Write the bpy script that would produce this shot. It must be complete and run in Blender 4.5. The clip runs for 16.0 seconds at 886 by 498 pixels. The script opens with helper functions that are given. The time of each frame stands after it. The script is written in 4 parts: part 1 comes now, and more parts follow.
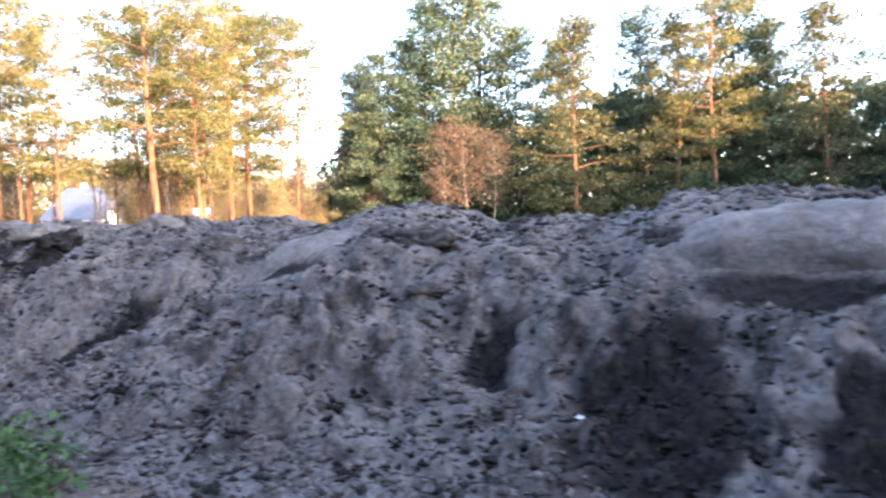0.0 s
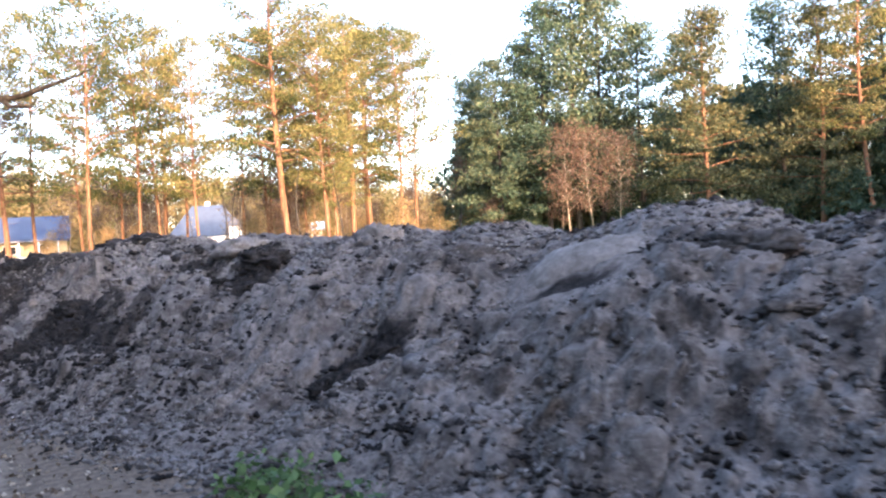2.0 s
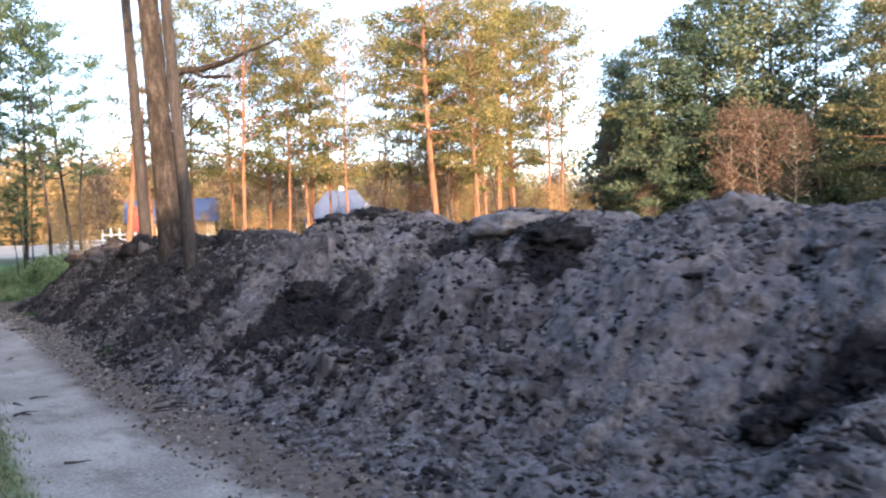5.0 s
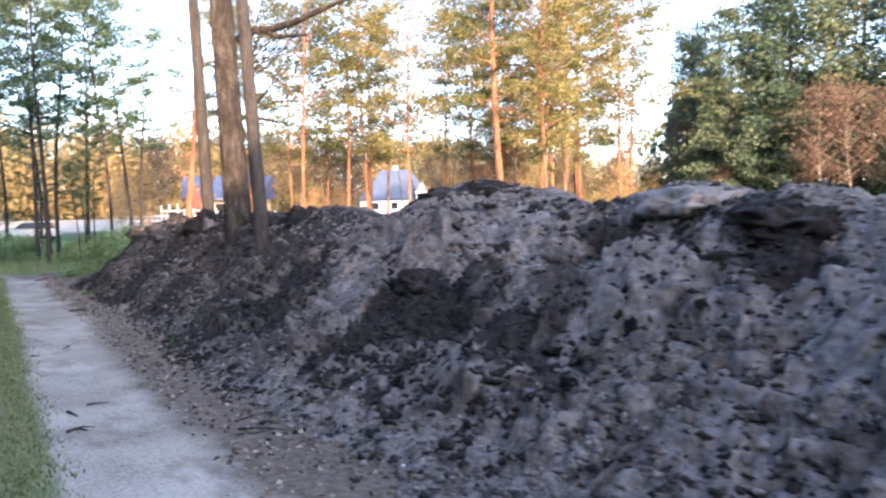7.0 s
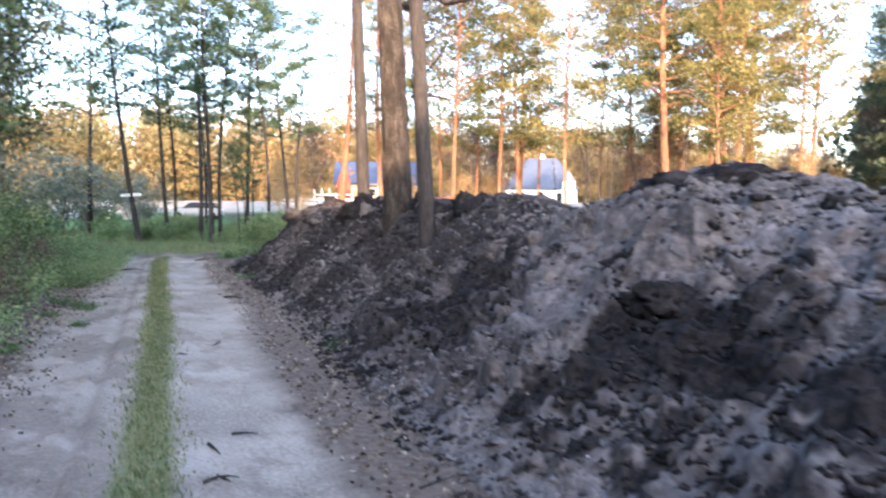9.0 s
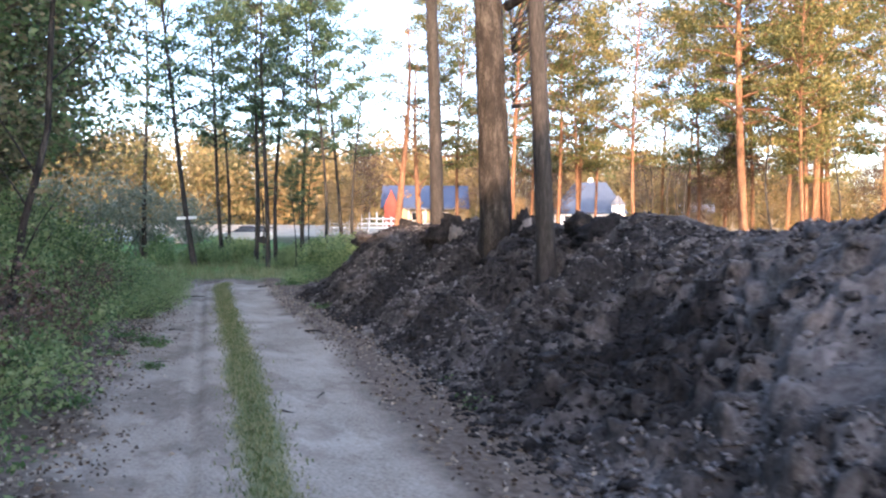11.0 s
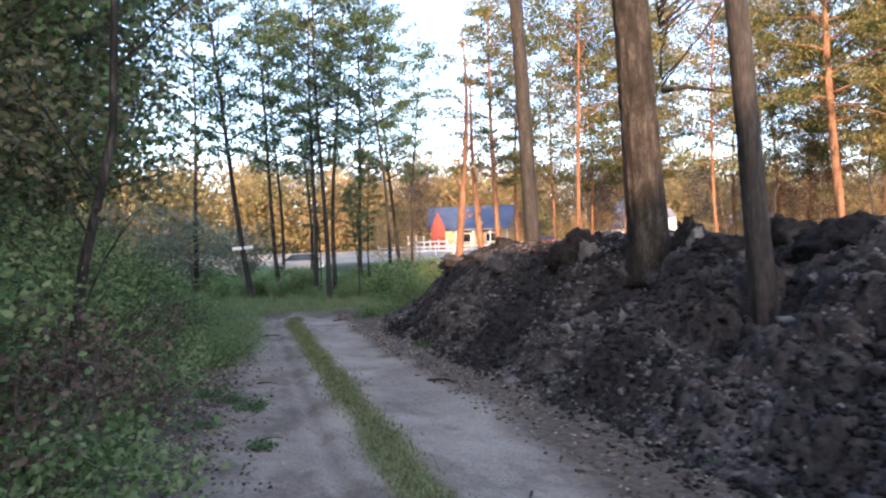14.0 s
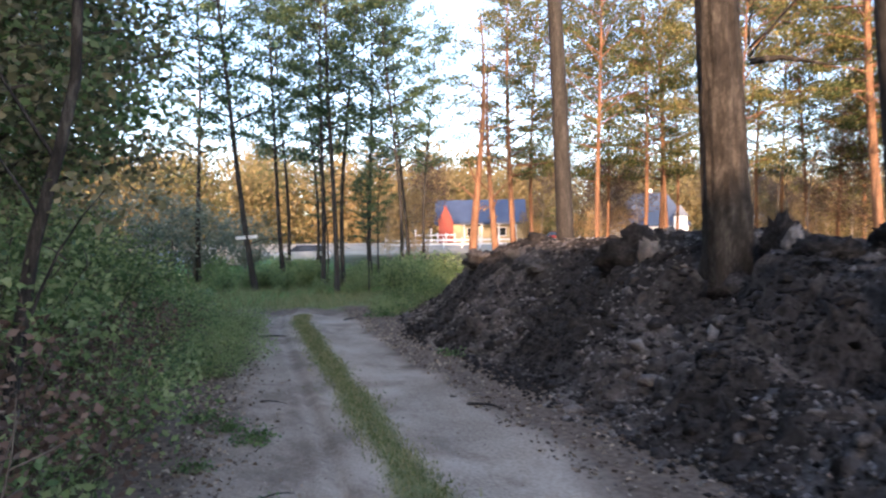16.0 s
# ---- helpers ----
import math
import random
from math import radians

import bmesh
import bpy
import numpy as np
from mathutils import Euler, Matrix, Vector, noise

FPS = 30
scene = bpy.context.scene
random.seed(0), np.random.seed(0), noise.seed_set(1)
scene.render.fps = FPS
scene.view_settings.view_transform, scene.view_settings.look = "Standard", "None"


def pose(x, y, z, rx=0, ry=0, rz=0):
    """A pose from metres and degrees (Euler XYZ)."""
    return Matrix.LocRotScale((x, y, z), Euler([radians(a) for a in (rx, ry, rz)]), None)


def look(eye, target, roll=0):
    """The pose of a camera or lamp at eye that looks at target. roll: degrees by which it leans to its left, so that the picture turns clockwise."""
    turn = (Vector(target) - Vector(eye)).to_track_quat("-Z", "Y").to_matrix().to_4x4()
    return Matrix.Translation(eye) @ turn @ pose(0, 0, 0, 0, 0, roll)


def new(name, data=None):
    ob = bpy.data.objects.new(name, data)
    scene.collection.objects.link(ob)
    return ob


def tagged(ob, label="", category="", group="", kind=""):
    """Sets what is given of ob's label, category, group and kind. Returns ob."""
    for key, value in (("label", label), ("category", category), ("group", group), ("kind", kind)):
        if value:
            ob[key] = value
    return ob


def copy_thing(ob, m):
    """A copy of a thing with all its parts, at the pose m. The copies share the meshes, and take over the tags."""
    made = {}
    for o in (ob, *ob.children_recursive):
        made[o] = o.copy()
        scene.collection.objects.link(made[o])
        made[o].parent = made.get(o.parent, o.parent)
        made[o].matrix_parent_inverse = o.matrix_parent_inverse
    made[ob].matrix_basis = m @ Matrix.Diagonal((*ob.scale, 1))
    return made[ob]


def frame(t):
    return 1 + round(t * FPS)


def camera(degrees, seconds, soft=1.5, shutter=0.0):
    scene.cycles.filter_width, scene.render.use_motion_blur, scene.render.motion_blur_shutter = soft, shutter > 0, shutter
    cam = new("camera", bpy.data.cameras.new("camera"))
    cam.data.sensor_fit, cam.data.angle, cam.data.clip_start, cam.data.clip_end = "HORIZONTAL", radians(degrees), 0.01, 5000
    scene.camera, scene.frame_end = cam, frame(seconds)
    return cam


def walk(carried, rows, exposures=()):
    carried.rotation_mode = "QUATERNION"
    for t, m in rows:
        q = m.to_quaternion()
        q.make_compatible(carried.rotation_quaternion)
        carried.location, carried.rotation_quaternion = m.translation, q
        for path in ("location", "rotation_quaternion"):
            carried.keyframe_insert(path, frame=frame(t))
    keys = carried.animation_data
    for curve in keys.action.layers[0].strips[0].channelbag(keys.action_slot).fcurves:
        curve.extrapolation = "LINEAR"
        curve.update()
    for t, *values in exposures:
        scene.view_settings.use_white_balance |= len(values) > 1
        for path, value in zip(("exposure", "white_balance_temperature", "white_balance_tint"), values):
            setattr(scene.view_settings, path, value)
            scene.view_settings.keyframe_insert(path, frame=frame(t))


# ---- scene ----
cam = camera(62.8, 16.0, 2.25, 0.6)
METRES, EYE, TILT, LEAN, TURN = 15.6, 1.62, 0.0, 0.0, 31.7
ROWS = [
    (0.0, 0.0, 0.0, 0.0, -0.07, -1.8, 2.15),
    (0.5, -0.0252, 0.0122, 0.0012, 3.41, -1.92, 2.59),
    (1.0, -0.0517, 0.0313, 0.002, 7.04, -1.61, 3.48),
    (1.5, -0.0752, 0.0471, 0.0023, 8.86, -1.11, 3.5),
    (2.0, -0.1033, 0.0591, 0.0033, 7.89, -0.75, 3.73),
    (2.5, -0.1281, 0.0759, 0.0025, 9.22, -0.38, 3.89),
    (3.0, -0.1552, 0.0913, 0.0029, 11.0, -0.16, 3.25),
    (3.5, -0.1818, 0.1009, 0.0051, 12.43, -0.15, 2.91),
    (4.0, -0.2081, 0.1169, 0.0031, 14.47, -0.24, 3.13),
    (6.5, -0.3281, 0.2194, 0.0027, 19.65, -2.36, 1.61),
    (7.0, -0.3512, 0.2435, 0.003, 21.11, -2.51, 1.56),
    (7.5, -0.3726, 0.2675, 0.0022, 24.79, -3.58, 0.66),
    (8.0, -0.3968, 0.2887, 0.0029, 26.57, -4.55, -0.37),
    (8.5, -0.4183, 0.3112, 0.004, 27.99, -4.49, 0.07),
    (9.0, -0.443, 0.3338, 0.0044, 32.19, -3.24, -0.08),
    (9.5, -0.47, 0.3512, 0.005, 33.83, -2.45, -0.74),
    (10.0, -0.5008, 0.3655, 0.0027, 35.0, -1.57, -0.77),
    (12.5, -0.6612, 0.4167, 0.0024, 34.36, -0.63, 1.22),
    (13.0, -0.6892, 0.4311, 0.0011, 34.44, 0.38, 2.07),
    (13.5, -0.7167, 0.4453, 0.0009, 37.19, 1.0, 2.33),
    (14.0, -0.7401, 0.4578, 0.0023, 38.22, 0.48, 2.13),
    (14.5, -0.7644, 0.4778, 0.0013, 39.3, 0.41, 2.46),
    (15.0, -0.7861, 0.4951, 0.0015, 40.23, 0.56, 1.43),
    (15.5, -0.8109, 0.5102, 0.0048, 37.02, 0.17, 0.31),
    (16.0, -0.8327, 0.5267, 0.0054, 38.51, -0.03, 0.83),
]
walk(cam, [(t, pose(0, 0, EYE, TILT, LEAN, TURN) @ pose(METRES * x, METRES * y, METRES * z, 90 + pitch, roll, yaw)) for t, x, y, z, yaw, pitch, roll in ROWS], [(0.0, 3.6, 6000, 23), (2.5, 3.1, 6030, 23), (4.0, 2.8, 5980, 23), (6.5, 3.1, 5760, 23), (8.5, 3.34, 5800, 23), (10.0, 3.0, 5760, 23), (12.5, 2.74, 5740, 22), (14.0, 2.46, 5840, 23), (16.0, 2.38, 5900, 23)])

# ---- light ----
SUN_WAY = Vector((-0.93, 0.37, -0.175)).normalized()
sun = new("sun", bpy.data.lights.new("sun", "SUN"))
sun.data.energy, sun.data.angle, sun.data.color = 2.3, radians(0.6), (1.0, 0.66, 0.38)
sun.matrix_world = look((60, -20, 30), Vector((60, -20, 30)) + SUN_WAY)
world = bpy.data.worlds.new("sky")
scene.world = world
world.use_nodes = True
sky = world.node_tree.nodes.new("ShaderNodeTexSky")
sky.sky_type, sky.sun_disc = "NISHITA", False
sky.sun_elevation = math.asin(-SUN_WAY.z)
sky.sun_rotation = math.atan2(-SUN_WAY.x, -SUN_WAY.y)
sky.air_density, sky.dust_density, sky.ozone_density = 0.9, 1.6, 0.8
world.node_tree.links.new(sky.outputs[0], world.node_tree.nodes["Background"].inputs[0])
world.node_tree.nodes["Background"].inputs[1].default_value = 0.15


# ---- materials ----
def material(name, colours, scale=3.0, rough=0.9, bump=0.3, bump_scale=40.0, thin=0.0, spread=0.0, metal=0.0, stretch=(1, 1, 1), fine=0.5, object_random=0.0, spec=0.3, span=(0.33, 0.67), grain=0.5):
    """Base colours blended by noise at two scales; thin lets light through leaves; spread varies pieces of a mesh."""
    m = bpy.data.materials.new(name)
    m.use_nodes = True
    n, l = m.node_tree.nodes, m.node_tree.links
    b = n["Principled BSDF"]
    b.inputs["Roughness"].default_value, b.inputs["Metallic"].default_value = rough, metal
    b.inputs["Specular IOR Level"].default_value = spec
    at = n.new("ShaderNodeTexCoord")
    mp = n.new("ShaderNodeMapping")
    mp.inputs["Scale"].default_value = stretch
    l.new(at.outputs["Object"], mp.inputs["Vector"])
    big, small = n.new("ShaderNodeTexNoise"), n.new("ShaderNodeTexNoise")
    big.inputs["Scale"].default_value, big.inputs["Detail"].default_value = scale, 6
    small.inputs["Scale"].default_value, small.inputs["Detail"].default_value = bump_scale, 5
    small.inputs["Roughness"].default_value = grain
    for x in (big, small):
        l.new(mp.outputs[0], x.inputs["Vector"])
    mix = n.new("ShaderNodeMath")
    mix.operation = "MULTIPLY_ADD"
    mix.inputs[1].default_value = fine
    l.new(small.outputs["Fac"], mix.inputs[0])
    add = n.new("ShaderNodeMath")
    add.operation = "MULTIPLY_ADD"
    add.inputs[1].default_value, add.inputs[2].default_value = 1 - fine, 0
    l.new(big.outputs["Fac"], add.inputs[0])
    l.new(add.outputs[0], mix.inputs[2])
    last = mix.outputs[0]
    for amount, kind in ((spread, "ShaderNodeNewGeometry"), (object_random, "ShaderNodeObjectInfo")):
        if amount:
            src = n.new(kind)
            sh = n.new("ShaderNodeMath")
            sh.operation = "MULTIPLY_ADD"
            sh.inputs[1].default_value = amount
            l.new(src.outputs["Random Per Island" if "Geometry" in kind else "Random"], sh.inputs[0])
            off = n.new("ShaderNodeMath")
            off.operation = "SUBTRACT"
            off.inputs[1].default_value = amount / 2
            l.new(last, off.inputs[0])
            l.new(off.outputs[0], sh.inputs[2])
            last = sh.outputs[0]
    ramp = n.new("ShaderNodeValToRGB")
    el = ramp.color_ramp.elements
    k = len(colours)
    el[0].position, el[1].position = span
    for i in range(1, k - 1):
        el.new(span[0] + (span[1] - span[0]) * i / (k - 1))
    for e, c in zip(el, colours):
        e.color = (*c, 1)
    l.new(last, ramp.inputs[0])
    l.new(ramp.outputs[0], b.inputs["Base Color"])
    if bump:
        bp = n.new("ShaderNodeBump")
        bp.inputs["Strength"].default_value, bp.inputs["Distance"].default_value = bump, 0.045
        l.new(mix.outputs[0], bp.inputs["Height"])
        l.new(bp.outputs[0], b.inputs["Normal"])
    if thin:
        tr, ms = n.new("ShaderNodeBsdfTranslucent"), n.new("ShaderNodeMixShader")
        ms.inputs[0].default_value = thin
        l.new(ramp.outputs[0], tr.inputs[0])
        l.new(b.outputs[0], ms.inputs[1])
        l.new(tr.outputs[0], ms.inputs[2])
        l.new(ms.outputs[0], n["Material Output"].inputs[0])
    return m


def masked(base, attribute, colours, name, scale=5.0):
    """A copy of base whose colour turns to others where the mesh's attribute says so."""
    m = base.copy()
    m.name = name
    n, l = m.node_tree.nodes, m.node_tree.links
    b = n["Principled BSDF"]
    old = b.inputs["Base Color"].links[0].from_socket
    for att, cols in zip(attribute, colours):
        a, mx, ns, rp = n.new("ShaderNodeAttribute"), n.new("ShaderNodeMix"), n.new("ShaderNodeTexNoise"), n.new("ShaderNodeValToRGB")
        a.attribute_name = att
        mx.data_type = "RGBA"
        tc = n.new("ShaderNodeTexCoord")
        l.new(tc.outputs["Object"], ns.inputs["Vector"])
        ns.inputs["Scale"].default_value, ns.inputs["Detail"].default_value = scale, 8
        rp.color_ramp.elements[0].position, rp.color_ramp.elements[1].position = 0.35, 0.65
        rp.color_ramp.elements[0].color, rp.color_ramp.elements[1].color = (*cols[0], 1), (*cols[1], 1)
        l.new(ns.outputs["Fac"], rp.inputs[0])
        l.new(a.outputs["Fac"], mx.inputs["Factor"])
        l.new(old, mx.inputs["A"])
        l.new(rp.outputs[0], mx.inputs["B"])
        old = mx.outputs["Result"]
    l.new(old, b.inputs["Base Color"])
    return m


SOIL0 = material("soil", [(0.046, 0.039, 0.034), (0.145, 0.127, 0.113), (0.275, 0.246, 0.224)], 2.2, 0.95, 1.0, 22, fine=0.62, spec=0.15, span=(0.38, 0.62), grain=0.74)
# the first mask blackens wet soil and puts shade into the hollows' colour
SOIL = masked(SOIL0, ["moist_and_shade", "crust", "peat"], [((0.011, 0.0096, 0.0091), (0.035, 0.0312, 0.0295)), ((0.13, 0.117, 0.109), (0.27, 0.248, 0.235)), ((0.021, 0.0185, 0.017), (0.056, 0.050, 0.046))], "heaped_soil", 16)
CLOD = material("clod_soil", [(0.046, 0.040, 0.036), (0.122, 0.111, 0.103), (0.228, 0.211, 0.199)], 6, 0.95, 0.9, 30, grain=0.7, object_random=0.15, spread=0.28, spec=0.15)
DARK_SOIL = material("dark_soil", [(0.010, 0.0088, 0.0084), (0.027, 0.0243, 0.023), (0.062, 0.0555, 0.052)], 5, 0.95, 1.0, 18, fine=0.6, spec=0.15, span=(0.38, 0.64), grain=0.74)
PALE_SOIL = material("pale_dry_soil", [(0.13, 0.115, 0.10), (0.20, 0.18, 0.163), (0.29, 0.265, 0.24)], 4, 0.95, 0.9, 20, fine=0.55, spec=0.15, span=(0.37, 0.63), grain=0.72)
SAND = material("track_sand", [(0.215, 0.182, 0.142), (0.32, 0.275, 0.22), (0.415, 0.362, 0.296)], 0.9, 0.95, 0.8, 34, fine=0.5, spec=0.2, span=(0.38, 0.62))
TRACK = masked(SAND, ["damp", "turf"], [((0.085, 0.064, 0.047), (0.165, 0.128, 0.096)), ((0.085, 0.115, 0.035), (0.17, 0.19, 0.07))], "track_earth", 13)
EARTH0 = material("forest_earth", [(0.035, 0.04, 0.018), (0.06, 0.07, 0.025), (0.12, 0.10, 0.055)], 0.7, 0.95, 0.6, 12, spec=0.15)
EARTH = masked(EARTH0, ["lawn", "stubble"], [((0.06, 0.14, 0.03), (0.11, 0.20, 0.05)), ((0.30, 0.26, 0.19), (0.42, 0.37, 0.28))], "ground_earth", 0.6)
BARK = material("grey_bark", [(0.010, 0.008, 0.0065), (0.032, 0.027, 0.022), (0.10, 0.088, 0.071)], 5, 0.9, 1.0, 22, stretch=(1.6, 1.6, 0.5), spec=0.2, grain=0.65)
BARK_DARK = material("dark_bark", [(0.018, 0.016, 0.014), (0.039, 0.035, 0.031), (0.075, 0.067, 0.059)], 5, 0.9, 0.8, 25, stretch=(1.5, 1.5, 0.3), spec=0.2)
BARK_PINE = material("pine_bark", [(0.085, 0.043, 0.026), (0.19, 0.10, 0.057), (0.29, 0.162, 0.094)], 4, 0.9, 0.8, 20, stretch=(1.4, 1.4, 0.35), spec=0.2)
BARK_PALE = material("pale_bark", [(0.14, 0.12, 0.09), (0.30, 0.25, 0.19), (0.42, 0.36, 0.29)], 5, 0.9, 0.5, 20, stretch=(1, 1, 0.4), spec=0.2)
NEEDLE = material("pine_needles", [(0.06, 0.08, 0.026), (0.14, 0.14, 0.045), (0.24, 0.20, 0.07)], 0.6, 0.7, 0, 3, thin=0.3, spread=0.45, object_random=0.3)
ALDER_LEAF = material("alder_leaves", [(0.033, 0.068, 0.033), (0.07, 0.12, 0.055), (0.135, 0.175, 0.078)], 0.7, 0.6, 0, 3, thin=0.35, spread=0.45, object_random=0.3)
FOREST_LEAF = material("forest_foliage", [(0.042, 0.078, 0.05), (0.085, 0.12, 0.068), (0.15, 0.165, 0.085)], 0.5, 0.7, 0, 3, thin=0.3, spread=0.45, object_random=0.4)
AUTUMN_LEAF = material("autumn_leaves", [(0.13, 0.105, 0.045), (0.26, 0.185, 0.085), (0.40, 0.265, 0.12)], 0.5, 0.7, 0, 3, thin=0.3, spread=0.5, object_random=0.4)
HILL_LEAF = material("hill_foliage", [(0.11, 0.13, 0.055), (0.25, 0.20, 0.09), (0.35, 0.255, 0.12)], 0.10, 0.8, 0, 0.6, thin=0.5, spread=0.10, fine=0.3)
GOLD_LEAF = material("golden_leaves", [(0.08, 0.09, 0.04), (0.17, 0.155, 0.07), (0.28, 0.225, 0.10)], 0.5, 0.7, 0, 3, thin=0.3, spread=0.5, object_random=0.4)
RUST_LEAF = material("rust_leaves", [(0.085, 0.055, 0.04), (0.14, 0.09, 0.065), (0.20, 0.135, 0.095)], 0.8, 0.7, 0, 3, thin=0.3, spread=0.5, object_random=0.2)
BUSH_LEAF = material("bush_leaves", [(0.08, 0.135, 0.048), (0.18, 0.26, 0.095), (0.32, 0.38, 0.17)], 1.2, 0.5, 0, 6, thin=0.55, spread=0.5, object_random=0.25)
DRY_LEAF = material("olive_leaves", [(0.085, 0.092, 0.045), (0.17, 0.165, 0.08), (0.28, 0.24, 0.13)], 1.2, 0.6, 0, 6, thin=0.48, spread=0.55, object_random=0.25)
WILLOW_LEAF = material("willow_leaves", [(0.09, 0.12, 0.09), (0.16, 0.19, 0.14), (0.25, 0.28, 0.21)], 0.7, 0.6, 0, 5, thin=0.35, spread=0.35)
WEED_LEAF = material("weed_leaves", [(0.045, 0.09, 0.025), (0.08, 0.15, 0.045), (0.14, 0.22, 0.08)], 2, 0.5, 0, 6, thin=0.35, spread=0.5)
BLADE = material("grass_blades", [(0.10, 0.125, 0.045), (0.17, 0.19, 0.075), (0.27, 0.26, 0.13)], 1.5, 0.7, 0, 6, thin=0.3, spread=0.6)
LITTER = material("dry_leaves", [(0.07, 0.05, 0.035), (0.16, 0.12, 0.085), (0.34, 0.285, 0.22)], 2, 0.8, 0, 6, thin=0.1, spread=0.9)
STEM = material("bush_stems", [(0.05, 0.04, 0.03), (0.10, 0.08, 0.06), (0.17, 0.14, 0.11)], 6, 0.85, 0.3, 30, object_random=0.2)
WHITE_WALL = material("white_render", [(0.70, 0.68, 0.64), (0.76, 0.74, 0.70), (0.82, 0.80, 0.77)], 0.8, 0.85, 0.1, 20)
RED_WALL = material("red_boards", [(0.20, 0.045, 0.03), (0.26, 0.06, 0.04), (0.32, 0.08, 0.05)], 2, 0.8, 0.2, 20, stretch=(6, 6, 0.5))
YELLOW_WALL = material("cream_boards", [(0.42, 0.32, 0.17), (0.48, 0.38, 0.22), (0.55, 0.44, 0.27)], 2, 0.8, 0.2, 20)
ROOF_BLUE = material("blue_roof_metal", [(0.04, 0.055, 0.10), (0.05, 0.07, 0.12), (0.06, 0.085, 0.14)], 1.0, 0.45, 0.1, 15, spec=0.5)
ROOF_GREY = material("grey_roof_tile", [(0.05, 0.068, 0.10), (0.065, 0.085, 0.125), (0.08, 0.105, 0.15)], 1.2, 0.5, 0.3, 15, spec=0.5)
DARK_GLASS = material("window_glass", [(0.02, 0.022, 0.025), (0.03, 0.032, 0.036)], 1, 0.08, 0, 5, spec=0.6)
PAINT_WHITE = material("white_paint", [(0.72, 0.72, 0.70), (0.80, 0.80, 0.78)], 2, 0.6, 0.05, 30)
GREY_BOARD = material("weathered_boards", [(0.30, 0.28, 0.25), (0.40, 0.37, 0.33), (0.50, 0.47, 0.42)], 3, 0.85, 0.3, 30, stretch=(3, 3, 0.6))
CAR_PAINT = material("silver_car_paint", [(0.50, 0.52, 0.55), (0.58, 0.60, 0.63)], 1, 0.3, 0, 5, metal=0.4, spec=0.5)
RED_PAINT = material("red_car_paint", [(0.42, 0.03, 0.025), (0.50, 0.04, 0.03)], 1, 0.3, 0, 5, spec=0.5)
RUBBER = material("tyre_rubber", [(0.015, 0.015, 0.015), (0.03, 0.03, 0.03)], 5, 0.8, 0.1, 30)
SCRAP = material("white_scrap", [(0.6, 0.6, 0.6), (0.8, 0.8, 0.8)], 4, 0.6, 0.1, 30)
TARP = material("blue_sheet", [(0.35, 0.45, 0.60), (0.45, 0.55, 0.70)], 2, 0.5, 0.2, 10)


# ---- building helpers ----
RNG = np.random.default_rng(7)


def raw(name, verts, faces, mat, parent=None, label="", smooth=False):
    """A mesh object from arrays, under parent if there is one."""
    me = bpy.data.meshes.new(name)
    verts = np.asarray(verts, np.float32).reshape(-1, 3)
    faces = np.asarray(faces, np.int32)
    k = faces.shape[1]
    me.vertices.add(len(verts))
    me.vertices.foreach_set("co", verts.ravel())
    me.loops.add(faces.size)
    me.loops.foreach_set("vertex_index", faces.ravel())
    me.polygons.add(len(faces))
    me.polygons.foreach_set("loop_start", np.arange(0, faces.size, k, dtype=np.int32))
    me.update(calc_edges=True)
    me.validate()
    if smooth:
        me.shade_smooth()
    me.materials.append(mat)
    ob = new(name, me)
    ob.parent = parent
    if label:
        ob["label"] = label
    return ob


def part(name, bm, mat, parent=None, label="", smooth=False):
    me = bpy.data.meshes.new(name)
    bmesh.ops.recalc_face_normals(bm, faces=bm.faces)
    bm.to_mesh(me)
    bm.free()
    if smooth:
        me.shade_smooth()
    me.materials.append(mat)
    ob = new(name, me)
    ob.parent = parent
    if label:
        ob["label"] = label
    return ob


def empty(name, m, label, category, group="", kind=""):
    ob = new(name)
    ob.matrix_basis = m
    return tagged(ob, label, category, group, kind)


def box(bm, lo, hi, bevel=0.0):
    v = bmesh.ops.create_cube(bm, size=1)["verts"]
    for p in v:
        p.co = [(lo[i] + hi[i]) / 2 + p.co[i] * (hi[i] - lo[i]) for i in range(3)]
    if bevel:
        edges = list({e for p in v for e in p.link_edges})
        bmesh.ops.bevel(bm, geom=edges, offset=bevel, segments=2, affect="EDGES")
    return bm


def boxed(name, lo, hi, mat, parent=None, label="", bevel=0.0):
    return part(name, box(bmesh.new(), lo, hi, bevel), mat, parent, label)


def lattice(x, y, seed):
    """Smooth value noise in 0..1."""
    r = np.random.default_rng(seed).random((256, 256))
    i, j = np.floor(x).astype(int), np.floor(y).astype(int)
    u, v = x - i, y - j
    u, v = u * u * (3 - 2 * u), v * v * (3 - 2 * v)
    i, j = i % 256, j % 256
    a, b, c, d = r[i, j], r[(i + 1) % 256, j], r[i, (j + 1) % 256], r[(i + 1) % 256, (j + 1) % 256]
    return (a * (1 - u) + b * u) * (1 - v) + (c * (1 - u) + d * u) * v


def fbm(x, y, seed, scale, octaves=4, gain=0.5):
    out, amp, tot = 0, 1.0, 0.0
    for o in range(octaves):
        a = 0.6 * o
        xx, yy = x * math.cos(a) - y * math.sin(a), x * math.sin(a) + y * math.cos(a)
        out = out + amp * lattice(xx * scale * 2**o + 17.3 * o, yy * scale * 2**o + 5.1 * o, seed + o)
        tot, amp = tot + amp, amp * gain
    return out / tot


